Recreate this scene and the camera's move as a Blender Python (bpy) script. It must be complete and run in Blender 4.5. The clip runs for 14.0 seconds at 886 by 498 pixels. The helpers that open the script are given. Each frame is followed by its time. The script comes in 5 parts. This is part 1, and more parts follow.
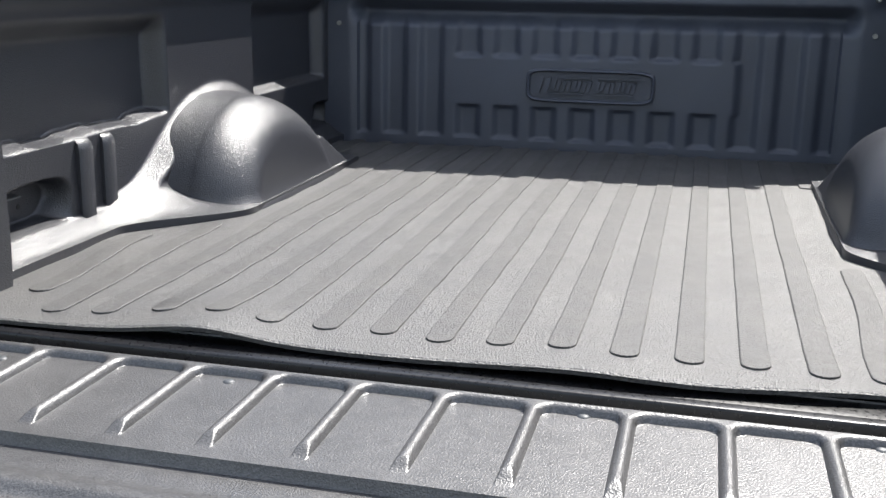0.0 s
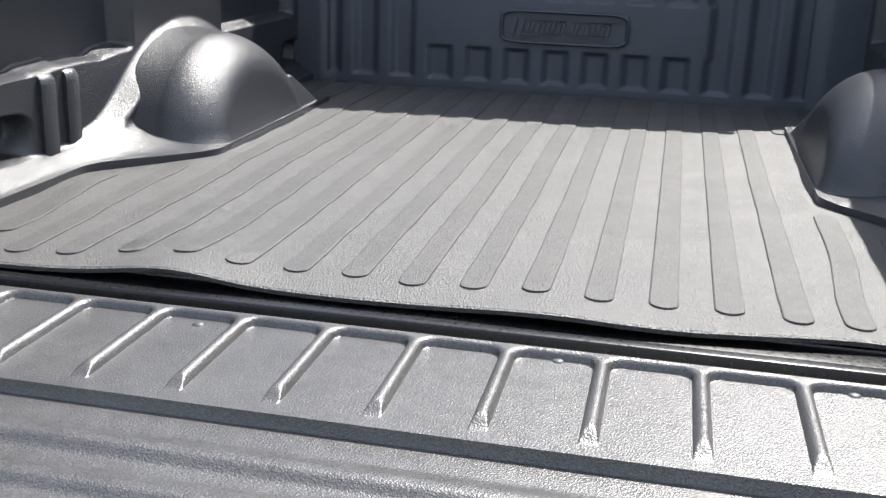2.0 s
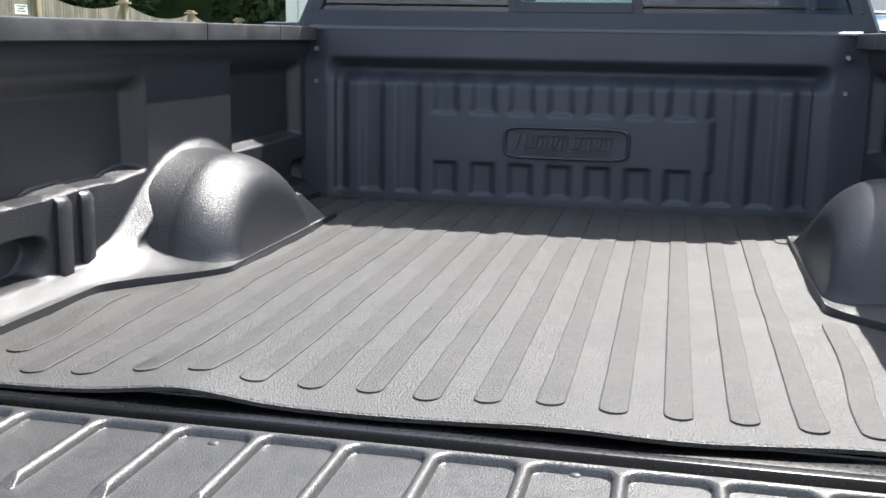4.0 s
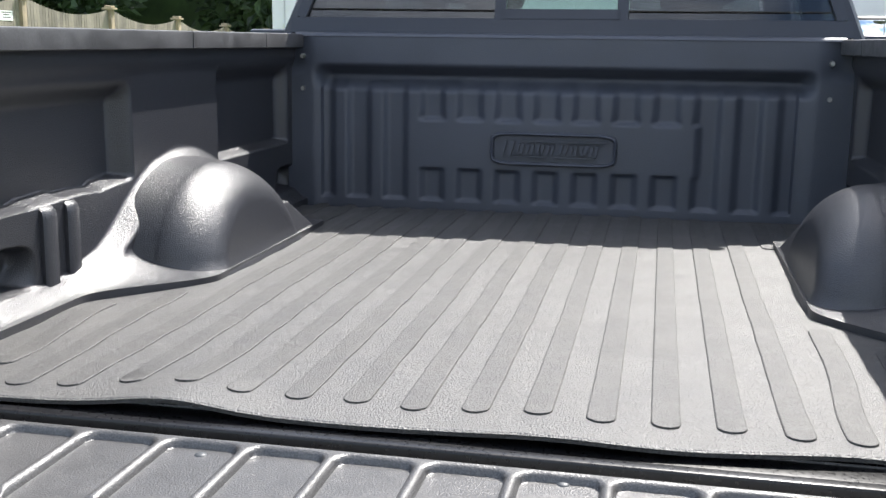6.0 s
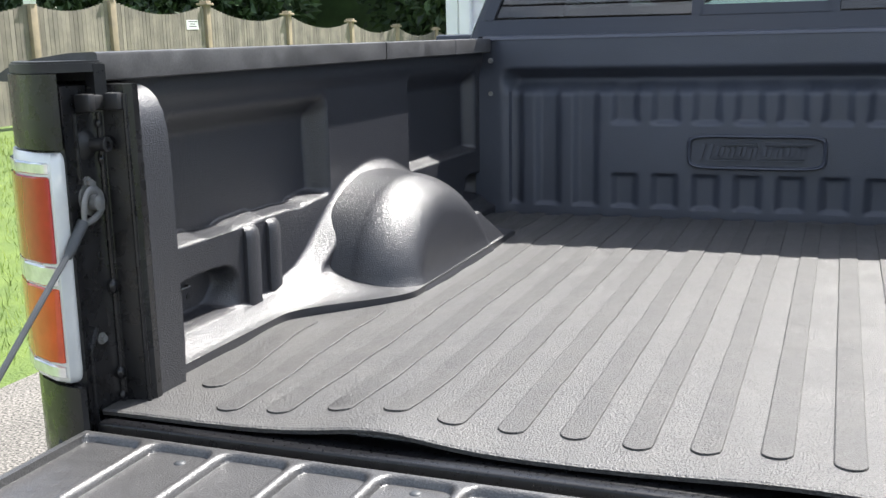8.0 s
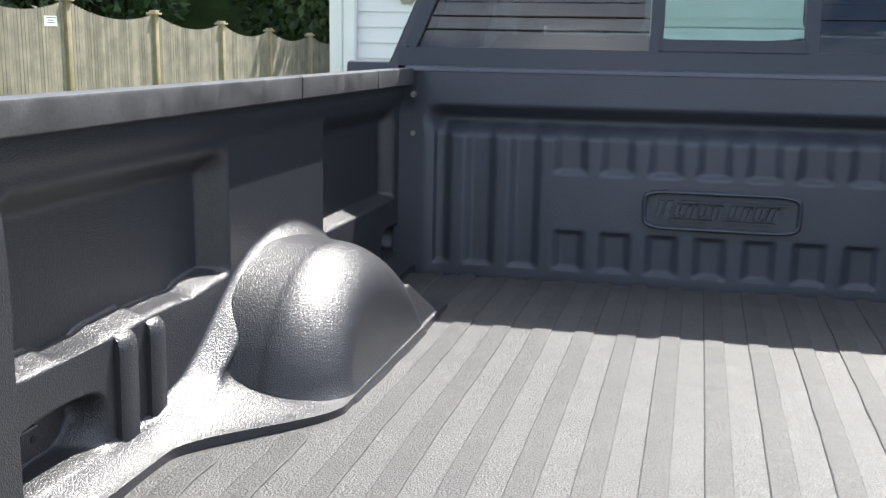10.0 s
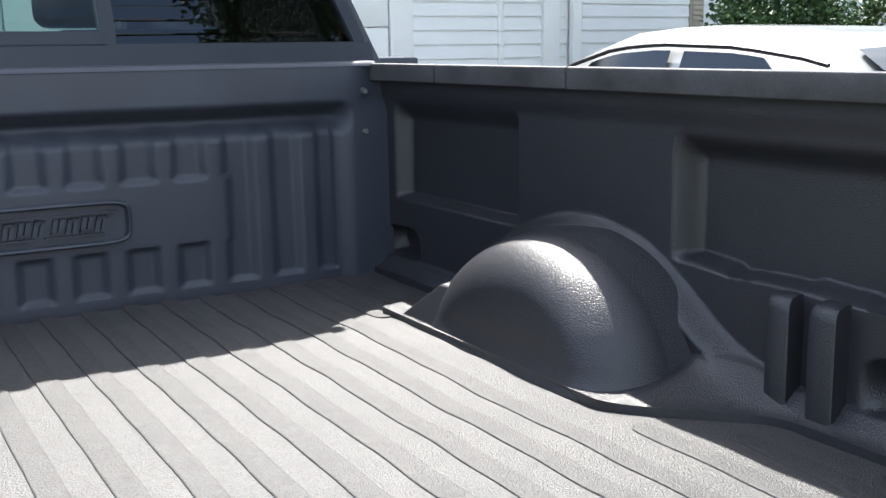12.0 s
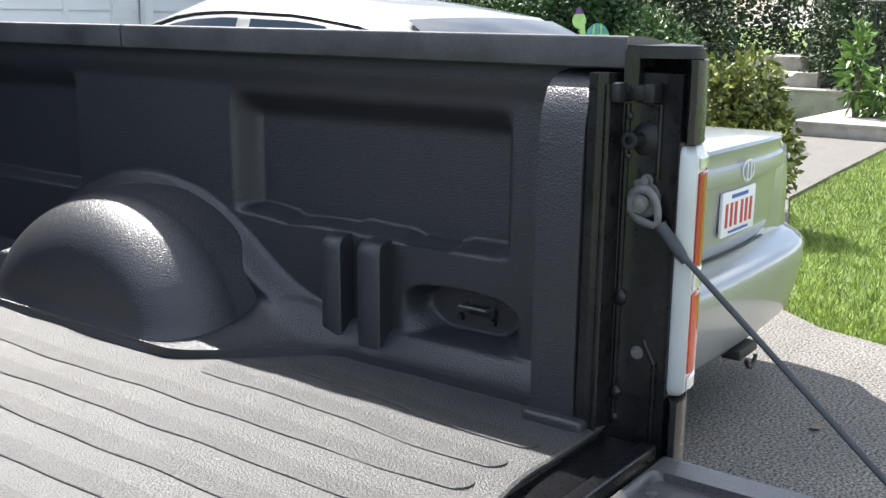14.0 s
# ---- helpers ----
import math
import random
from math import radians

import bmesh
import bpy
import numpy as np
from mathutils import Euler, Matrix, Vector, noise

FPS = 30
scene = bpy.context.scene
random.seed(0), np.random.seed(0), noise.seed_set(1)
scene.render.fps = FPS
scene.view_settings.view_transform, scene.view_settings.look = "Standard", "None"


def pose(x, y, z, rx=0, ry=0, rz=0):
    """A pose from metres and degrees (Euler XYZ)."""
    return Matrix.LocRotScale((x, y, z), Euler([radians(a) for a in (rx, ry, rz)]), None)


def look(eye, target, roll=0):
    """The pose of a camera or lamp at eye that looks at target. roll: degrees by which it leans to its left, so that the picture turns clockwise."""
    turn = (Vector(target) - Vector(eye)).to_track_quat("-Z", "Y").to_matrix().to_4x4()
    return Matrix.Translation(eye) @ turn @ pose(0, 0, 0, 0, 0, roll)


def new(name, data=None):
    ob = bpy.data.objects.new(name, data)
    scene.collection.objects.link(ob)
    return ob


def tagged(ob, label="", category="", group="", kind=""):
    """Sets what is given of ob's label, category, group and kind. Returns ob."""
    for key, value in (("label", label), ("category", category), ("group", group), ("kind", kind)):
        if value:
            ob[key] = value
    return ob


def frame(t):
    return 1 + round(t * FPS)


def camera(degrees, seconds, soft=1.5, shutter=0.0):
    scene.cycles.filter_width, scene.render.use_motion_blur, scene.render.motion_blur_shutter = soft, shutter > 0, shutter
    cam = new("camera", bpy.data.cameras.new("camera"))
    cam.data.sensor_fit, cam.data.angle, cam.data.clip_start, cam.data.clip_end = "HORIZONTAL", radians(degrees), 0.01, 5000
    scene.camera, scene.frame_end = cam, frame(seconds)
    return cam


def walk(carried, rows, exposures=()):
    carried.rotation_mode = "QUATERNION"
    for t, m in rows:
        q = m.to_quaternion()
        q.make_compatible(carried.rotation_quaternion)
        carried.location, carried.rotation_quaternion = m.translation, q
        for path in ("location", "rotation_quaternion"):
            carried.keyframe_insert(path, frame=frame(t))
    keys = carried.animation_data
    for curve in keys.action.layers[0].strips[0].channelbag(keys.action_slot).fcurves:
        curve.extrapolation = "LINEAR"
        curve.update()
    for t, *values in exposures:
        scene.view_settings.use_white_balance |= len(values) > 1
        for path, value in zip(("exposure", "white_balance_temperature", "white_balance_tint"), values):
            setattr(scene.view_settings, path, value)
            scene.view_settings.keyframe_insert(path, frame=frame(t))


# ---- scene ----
cam = camera(46.2, 14.0)
PATH = [
    (0, (0.321, -1.301, 1.361), (-0.146, 0.577, 0.853), 0.8),
    (0.5, (0.318, -1.296, 1.36), (-0.146, 0.583, 0.854), 0.9),
    (1, (0.315, -1.293, 1.357), (-0.14, 0.588, 0.852), 1.0),
    (1.5, (0.304, -1.285, 1.358), (-0.128, 0.582, 0.785), 1.4),
    (2, (0.309, -1.283, 1.354), (-0.089, 0.579, 0.743), 1.8),
    (2.5, (0.308, -1.289, 1.359), (-0.113, 0.593, 0.829), 1.4),
    (2.7, (0.303, -1.301, 1.371), (-0.123, 0.601, 0.921), 1.4),
    (4.8, (0.293, -1.3, 1.357), (-0.124, 0.615, 0.957), 0.8),
    (5, (0.289, -1.297, 1.375), (-0.118, 0.614, 0.948), 1.0),
    (5.5, (0.298, -1.302, 1.361), (-0.099, 0.626, 1.004), 0.8),
    (6, (0.299, -1.299, 1.368), (-0.097, 0.621, 0.974), 0.7),
    (6.5, (0.307, -1.3, 1.375), (-0.1, 0.613, 0.961), 0.5),
    (7, (0.326, -1.294, 1.388), (-0.176, 0.601, 0.991), -1.6),
    (7.2, (0.317, -1.29, 1.389), (-0.322, 0.561, 0.983), -3.1),
    (9.3, (0.005, -0.966, 1.426), (-0.719, 0.86, 1.053), -0.7),
    (9.5, (-0.013, -0.908, 1.435), (-0.695, 0.937, 1.074), -1.1),
    (10, (-0.063, -0.809, 1.445), (-0.524, 1.098, 1.054), 0.9),
    (10.5, (-0.207, -0.794, 1.472), (-0.305, 1.167, 1.09), -0.7),
    (11, (-0.322, -0.706, 1.46), (-0.212, 1.261, 1.117), -0.5),
    (11.5, (-0.339, -0.639, 1.476), (0.15, 1.253, 1.05), 0.3),
    (12, (-0.377, -0.535, 1.42), (0.638, 1.145, 1.036), -0.7),
    (12.5, (-0.443, -0.543, 1.415), (0.897, 0.89, 1.02), 0.1),
    (13, (-0.431, -0.565, 1.402), (1.007, 0.768, 1.008), 1.5),
    (13.5, (-0.422, -0.602, 1.391), (1.082, 0.648, 0.969), 1.7),
    (14, (-0.402, -0.627, 1.399), (1.176, 0.524, 0.966), 0.8),
]
walk(cam, [(t, look(eye, target, roll)) for t, eye, target, roll in PATH],
     exposures=[(0.0, 1.16), (2.5, 1.16), (5.0, 1.21), (5.5, 1.36), (6.0, 1.28), (6.5, 1.23), (7.0, 1.25), (9.5, 1.3), (10.5, 1.42), (12.0, 1.45), (13.0, 1.3), (14.0, 1.28)])

# ---------------------------------------------------------------- light
SUN_TO = Vector((0.27, 0.67, 1.0)).normalized()
sun_el = math.asin(SUN_TO.z)
sun_az = math.atan2(SUN_TO.x, SUN_TO.y)
sun = new("sun", bpy.data.lights.new("sun", "SUN"))
sun.data.energy, sun.data.angle, sun.data.color = 5.0, radians(0.55), (1.0, 0.97, 0.925)
sun.matrix_basis = Matrix.Translation((6, 10, 16)) @ SUN_TO.to_track_quat("Z", "Y").to_matrix().to_4x4()

world = bpy.data.worlds.new("sky")
scene.world = world
world.use_nodes = True
wt = world.node_tree
wt.nodes.clear()
w_out = wt.nodes.new("ShaderNodeOutputWorld")
w_bg = wt.nodes.new("ShaderNodeBackground")
w_sky = wt.nodes.new("ShaderNodeTexSky")
w_sky.sky_type, w_sky.sun_disc = "NISHITA", False
w_sky.sun_elevation, w_sky.sun_rotation = sun_el, sun_az
w_sky.air_density, w_sky.dust_density = 1.0, 1.5
w_co = wt.nodes.new("ShaderNodeTexCoord")
w_map = wt.nodes.new("ShaderNodeMapping")
w_map.inputs["Scale"].default_value = (2.2, 2.2, 5.0)
w_noise = wt.nodes.new("ShaderNodeTexNoise")
w_noise.inputs["Scale"].default_value, w_noise.inputs["Detail"].default_value = 1.3, 7.0
w_ramp = wt.nodes.new("ShaderNodeValToRGB")
w_ramp.color_ramp.elements[0].position, w_ramp.color_ramp.elements[1].position = 0.44, 0.66
w_mix = wt.nodes.new("ShaderNodeMix")
w_mix.data_type = "RGBA"
w_mix.inputs[7].default_value = (8.4, 8.7, 9.3, 1)
wt.links.new(w_co.outputs["Generated"], w_map.inputs["Vector"])
wt.links.new(w_map.outputs[0], w_noise.inputs["Vector"])
wt.links.new(w_noise.outputs["Fac"], w_ramp.inputs[0])
wt.links.new(w_ramp.outputs["Color"], w_mix.inputs[0])
wt.links.new(w_sky.outputs[0], w_mix.inputs[6])
wt.links.new(w_mix.outputs[2], w_bg.inputs[0])
w_bg.inputs[1].default_value = 0.115
wt.links.new(w_bg.outputs[0], w_out.inputs[0])


# ---------------------------------------------------------------- materials
def material(name, color, rough=0.5, metal=0.0, var=0.15, var_scale=3.0, grain=0.0, grain_scale=300.0,
             grain_kind="noise", speck=0.0, speck_scale=600.0, coat=0.0, spec=0.5, second=None, rough_var=0.0, emit=None, per_object=0.0, per_leaf=0.0):
    """A surface with broad tone variation and a fine relief, in metres."""
    m = bpy.data.materials.new(name)
    m.use_nodes = True
    nt = m.node_tree
    b = nt.nodes["Principled BSDF"]
    b.inputs["Roughness"].default_value = rough
    b.inputs["Metallic"].default_value = metal
    b.inputs["Coat Weight"].default_value = coat
    b.inputs["Coat Roughness"].default_value = 0.05
    b.inputs["Specular IOR Level"].default_value = spec
    co = nt.nodes.new("ShaderNodeTexCoord")
    n1 = nt.nodes.new("ShaderNodeTexNoise")
    n1.inputs["Scale"].default_value, n1.inputs["Detail"].default_value = var_scale, 8.0
    n1.inputs["Roughness"].default_value = 0.6
    nt.links.new(co.outputs["Object"], n1.inputs["Vector"])
    mr = nt.nodes.new("ShaderNodeMapRange")
    mr.inputs["From Min"].default_value, mr.inputs["From Max"].default_value = 0.3, 0.7
    nt.links.new(n1.outputs["Fac"], mr.inputs["Value"])
    mix = nt.nodes.new("ShaderNodeMix")
    mix.data_type = "RGBA"
    a = second or tuple(c * (1 - var) for c in color)
    d = color if second else tuple(min(1, c * (1 + var)) for c in color)
    mix.inputs[6].default_value, mix.inputs[7].default_value = (*a, 1), (*d, 1)
    nt.links.new(mr.outputs[0], mix.inputs[0])
    col = mix.outputs[2]
    if per_object:
        oi = nt.nodes.new("ShaderNodeObjectInfo")
        hs = nt.nodes.new("ShaderNodeHueSaturation")
        mv = nt.nodes.new("ShaderNodeMapRange")
        mv.inputs["To Min"].default_value, mv.inputs["To Max"].default_value = 1 - per_object, 1 + per_object
        nt.links.new(oi.outputs["Random"], mv.inputs["Value"])
        nt.links.new(mv.outputs[0], hs.inputs["Value"])
        nt.links.new(col, hs.inputs["Color"])
        col = hs.outputs[0]
    if per_leaf:
        gi = nt.nodes.new("ShaderNodeNewGeometry")
        hs = nt.nodes.new("ShaderNodeHueSaturation")
        mv = nt.nodes.new("ShaderNodeMapRange")
        mv.inputs["To Min"].default_value, mv.inputs["To Max"].default_value = 1 - per_leaf, 1 + per_leaf
        mh = nt.nodes.new("ShaderNodeMapRange")
        mh.inputs["To Min"].default_value, mh.inputs["To Max"].default_value = 0.515, 0.475
        nt.links.new(gi.outputs["Random Per Island"], mv.inputs["Value"])
        nt.links.new(gi.outputs["Random Per Island"], mh.inputs["Value"])
        nt.links.new(mv.outputs[0], hs.inputs["Value"])
        nt.links.new(mh.outputs[0], hs.inputs["Hue"])
        nt.links.new(col, hs.inputs["Color"])
        col = hs.outputs[0]
    if speck:
        n4 = nt.nodes.new("ShaderNodeTexNoise")
        n4.inputs["Scale"].default_value, n4.inputs["Detail"].default_value = speck_scale, 3.0
        hs = nt.nodes.new("ShaderNodeHueSaturation")
        mv = nt.nodes.new("ShaderNodeMapRange")
        mv.inputs["From Min"].default_value, mv.inputs["From Max"].default_value = 0.35, 0.68
        mv.inputs["To Min"].default_value, mv.inputs["To Max"].default_value = 1 - speck, 1 + speck
        nt.links.new(co.outputs["Object"], n4.inputs["Vector"])
        nt.links.new(n4.outputs["Fac"], mv.inputs["Value"])
        nt.links.new(mv.outputs[0], hs.inputs["Value"])
        nt.links.new(col, hs.inputs["Color"])
        col = hs.outputs[0]
    nt.links.new(col, b.inputs["Base Color"])
    if rough_var:
        mv = nt.nodes.new("ShaderNodeMapRange")
        mv.inputs["From Min"].default_value, mv.inputs["From Max"].default_value = 0.3, 0.7
        mv.inputs["To Min"].default_value, mv.inputs["To Max"].default_value = rough - rough_var, rough + rough_var
        n3 = nt.nodes.new("ShaderNodeTexNoise")
        n3.inputs["Scale"].default_value, n3.inputs["Detail"].default_value = var_scale * 4, 6.0
        nt.links.new(co.outputs["Object"], n3.inputs["Vector"])
        nt.links.new(n3.outputs["Fac"], mv.inputs["Value"])
        nt.links.new(mv.outputs[0], b.inputs["Roughness"])
    if grain:
        if grain_kind == "leather":
            n2 = nt.nodes.new("ShaderNodeTexVoronoi")
            n2.feature = "SMOOTH_F1"
            n2.inputs["Scale"].default_value = grain_scale
            warp = nt.nodes.new("ShaderNodeTexNoise")
            warp.inputs["Scale"].default_value, warp.inputs["Detail"].default_value = grain_scale * 0.5, 3.0
            add = nt.nodes.new("ShaderNodeVectorMath")
            add.operation = "MULTIPLY_ADD"
            add.inputs[1].default_value = (1.1 / grain_scale,) * 3
            nt.links.new(co.outputs["Object"], warp.inputs["Vector"])
            nt.links.new(warp.outputs["Color"], add.inputs[0])
            nt.links.new(co.outputs["Object"], add.inputs[2])
            nt.links.new(add.outputs[0], n2.inputs["Vector"])
            height = n2.outputs["Distance"]
        else:
            n2 = nt.nodes.new("ShaderNodeTexNoise")
            n2.inputs["Scale"].default_value, n2.inputs["Detail"].default_value = grain_scale, 4.0
            nt.links.new(co.outputs["Object"], n2.inputs["Vector"])
            height = n2.outputs["Fac"]
        bump = nt.nodes.new("ShaderNodeBump")
        bump.inputs["Strength"].default_value = min(1.0, grain)
        bump.inputs["Distance"].default_value = 1.2 / grain_scale
        nt.links.new(height, bump.inputs["Height"])
        nt.links.new(bump.outputs[0], b.inputs["Normal"])
    if emit:
        b.inputs["Emission Color"].default_value, b.inputs["Emission Strength"].default_value = (*emit[:3], 1), emit[3]
    return m


def glass_material(name, tint, rough=0.0, ior=1.45):
    m = bpy.data.materials.new(name)
    m.use_nodes = True
    b = m.node_tree.nodes["Principled BSDF"]
    b.inputs["Base Color"].default_value = (*tint, 1)
    b.inputs["Transmission Weight"].default_value = 1.0
    b.inputs["Roughness"].default_value = rough
    b.inputs["IOR"].default_value = ior
    return m


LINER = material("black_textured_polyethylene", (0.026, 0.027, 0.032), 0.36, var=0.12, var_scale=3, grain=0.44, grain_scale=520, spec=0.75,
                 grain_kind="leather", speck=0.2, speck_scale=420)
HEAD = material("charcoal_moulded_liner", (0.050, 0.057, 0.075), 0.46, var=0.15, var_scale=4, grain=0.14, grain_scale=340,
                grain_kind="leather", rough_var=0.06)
MAT = material("dusty_black_rubber_mat", (0.062, 0.060, 0.057), 0.48, grain=0.75, grain_scale=330, rough_var=0.04, var_scale=14,
               second=(0.047, 0.0465, 0.047), spec=0.8, speck=0.55, speck_scale=330)
MATRIB = material("worn_rubber_mat_ribs", (0.060, 0.058, 0.055), 0.52, grain=0.72, grain_scale=340, rough_var=0.05, var_scale=14,
                  second=(0.045, 0.0445, 0.045), spec=0.6, speck=0.5, speck_scale=330)
GATE = material("scuffed_black_tailgate_liner", (0.050, 0.049, 0.049), 0.40, var=0.2, var_scale=12, grain=0.30, grain_scale=520, grain_kind="leather", spec=0.9,
                rough_var=0.04, speck=0.5, speck_scale=400)
SILL = material("black_painted_sill", (0.006, 0.006, 0.007), 0.32, var=0.3, var_scale=40, spec=0.4, rough_var=0.08)
ZINC = material("weathered_grey_zinc", (0.22, 0.22, 0.215), 0.6, metal=0.6, var=0.2, var_scale=60)
RAILCAP = material("weathered_grey_rail_plastic", (0.062, 0.062, 0.064), 0.42, var=0.45, var_scale=9, grain=0.12, grain_scale=500, rough_var=0.08, speck=0.15, speck_scale=300)
PAINT = material("black_gloss_paint", (0.011, 0.011, 0.012), 0.30, var=0.5, var_scale=14, spec=0.45, rough_var=0.10)
NAVY = material("dark_blue_grey_cab_paint", (0.021, 0.026, 0.038), 0.35, var=0.1, var_scale=4, coat=0.15, spec=0.4)
TRIM = material("black_rubber_seal", (0.012, 0.012, 0.013), 0.5, var=0.2, var_scale=20)
STEEL = material("dull_zinc_steel", (0.45, 0.45, 0.44), 0.42, metal=0.9, var=0.2, var_scale=40, rough_var=0.1)
RUST = material("brown_bolt_steel", (0.17, 0.13, 0.085), 0.55, metal=0.3, var=0.4, var_scale=120)
CABLE = material("grey_cable_sheath", (0.05, 0.055, 0.06), 0.5, var=0.2, var_scale=30)
CHROME = material("pale_silver_lamp_rim", (0.62, 0.64, 0.63), 0.35, metal=0.2, var=0.06, var_scale=15)
REDLENS = material("red_lamp_lens", (0.36, 0.02, 0.018), 0.12, var=0.15, var_scale=30, coat=0.6)
AMBER = material("orange_red_lamp_lens", (0.55, 0.07, 0.02), 0.12, var=0.15, var_scale=30, coat=0.6)
CLEAR = material("clear_lamp_lens", (0.8, 0.8, 0.78), 0.08, metal=0.6, var=0.2, var_scale=60)
TINT = glass_material("tinted_rear_glass", (0.11, 0.115, 0.12), ior=1.7)
CLEARGLASS = glass_material("greenish_clear_glass", (0.6, 0.74, 0.7))
SEAT = material("grey_seat_fabric", (0.12, 0.12, 0.125), 0.8, var=0.15, var_scale=12, grain=0.4, grain_scale=600)
TYRE = material("black_tyre_rubber", (0.02, 0.02, 0.02), 0.8, var=0.2, var_scale=15)


# ---------------------------------------------------------------- mesh helpers
def part(name, bm, mat, parent=None, label="", smooth=True, angle=40):
    """Links a bmesh as one mesh object, under a parent when one is given."""
    me = bpy.data.meshes.new(name)
    bmesh.ops.recalc_face_normals(bm, faces=bm.faces)
    bm.to_mesh(me)
    bm.free()
    for m in (mat if isinstance(mat, (list, tuple)) else [mat]):
        me.materials.append(m)
    if smooth:
        me.polygons.foreach_set("use_smooth", [True] * len(me.polygons))
        me.set_sharp_from_angle(angle=radians(angle))
    ob = new(name, me)
    if parent:
        ob.parent = parent
    if label:
        tagged(ob, label)
    return ob


def thing(name, label, category, group="", kind="", at=(0, 0, 0)):
    ob = new(name)
    ob.location = at
    ob.empty_display_size = 0.1
    return tagged(ob, label, category, group, kind)


def box(bm, x0, x1, y0, y1, z0, z1, bevel=0.0, seg=2, m=None):
    """Adds a box, with rounded edges when bevel is given."""
    res = bmesh.ops.create_cube(bm, size=1.0)
    vs = res["verts"]
    mat4 = Matrix.Translation(((x0 + x1) / 2, (y0 + y1) / 2, (z0 + z1) / 2)) @ Matrix.Diagonal((x1 - x0, y1 - y0, z1 - z0, 1))
    if m is not None:
        mat4 = m @ mat4
    bmesh.ops.transform(bm, matrix=mat4, verts=vs)
    if bevel:
        es = list({e for v in vs for e in v.link_edges})
        bmesh.ops.bevel(bm, geom=es, offset=bevel, segments=seg, affect="EDGES", profile=0.5)
    return bm


def tube(bm, a, b, r0, r1=None, seg=12):
    """Adds a capped round bar from a to b."""
    a, b = Vector(a), Vector(b)
    d = b - a
    m = Matrix.Translation((a + b) / 2) @ d.to_track_quat("Z", "Y").to_matrix().to_4x4()
    bmesh.ops.create_cone(bm, cap_ends=True, segments=seg, radius1=r0, radius2=r0 if r1 is None else r1, depth=d.length, matrix=m)
    return bm


def sheet(f, us, vs, bm=None):
    """Adds a grid of points f(u, v) as a sheet of quads."""
    bm = bm or bmesh.new()
    rows = [[bm.verts.new(f(u, v)) for v in vs] for u in us]
    for i in range(len(us) - 1):
        for j in range(len(vs) - 1):
            bm.faces.new((rows[i][j], rows[i + 1][j], rows[i + 1][j + 1], rows[i][j + 1]))
    return bm


def loft(bm, rings, close=True, cap=True):
    """Joins rings of equal length into a skin."""
    vr = [[bm.verts.new(p) for p in r] for r in rings]
    n = len(vr[0])
    for a, b in zip(vr, vr[1:]):
        for i in range(n if close else n - 1):
            j = (i + 1) % n
            bm.faces.new((a[i], a[j], b[j], b[i]))
    if cap:
        bm.faces.new(vr[0])
        bm.faces.new(list(reversed(vr[-1])))
    return bm


def smooth(a, b, x):
    t = min(1.0, max(0.0, (x - a) / (b - a)))
    return t * t * (3 - 2 * t)


def span(a, b, n):
    return [a + (b - a) * i / n for i in range(n + 1)]


def slab(bm, outline, z0, z1):
    """Adds an upright prism over an outline of (x, y)."""
    lo = [bm.verts.new((x, y, z0)) for x, y in outline]
    hi = [bm.verts.new((x, y, z1)) for x, y in outline]
    n = len(outline)
    bm.faces.new(hi)
    bm.faces.new(list(reversed(lo)))
    for i in range(n):
        bm.faces.new((lo[i], lo[(i + 1) % n], hi[(i + 1) % n], hi[i]))
    return bm


FLOOR = 0.875          # top of the bed's steel floor
MATZ = 0.885           # top of the rubber mat
HEADY = 1.672          # face of the headboard's ribs
truck = thing("pickup_truck", "black pickup truck with its tailgate lowered and a lined bed", "pickup truck")


# ---------------------------------------------------------------- bed floor, mat
bm = bmesh.new()
box(bm, -0.86, 0.86, -0.045, 1.74, FLOOR - 0.035, FLOOR - 0.002, 0.004)
part("bed_floor", bm, PAINT, truck, "black painted steel bed floor")
bm = bmesh.new()
box(bm, -0.74, 0.76, -0.098, -0.03, FLOOR - 0.06, FLOOR - 0.006, 0.004)
box(bm, -0.74, 0.76, -0.121, -0.099, FLOOR - 0.06, FLOOR - 0.001, 0.004, 3)
box(bm, -0.74, 0.76, -0.128, -0.122, FLOOR - 0.07, FLOOR - 0.024, 0.002)
part("bed_sill", bm, SILL, truck, "dull black sill at the bed's rear end")


def mat_edge(x):
    """The mat's rear edge line, cut a little out of true."""
    return -0.080 - 0.014 * smooth(-0.4, -0.62, x) + 0.022 * smooth(0.25, 0.60, x) + 0.012 * smooth(0.45, 0.60, x) + 0.0015 * math.sin(x * 17)


def mat_z(x, y):
    near = smooth(0.16, -0.06, y)
    lift = 0.013 * math.exp(-((x + 0.33) / 0.09) ** 2) + 0.007 * math.exp(-((x - 0.2) / 0.13) ** 2) + 0.004 * math.exp(-((x - 0.5) / 0.1) ** 2)
    wave = 0.0020 * math.sin(y * 9 + 2 * x) * math.sin(x * 6 + 1.3) + 0.0012 * math.sin(y * 19 + x * 7) * (0.6 + 0.4 * math.sin(x * 5)) + 0.0009 * math.sin(y * 37 - x * 11)
    return MATZ - 0.003 + near * lift + wave * smooth(-0.1, 0.25, y)


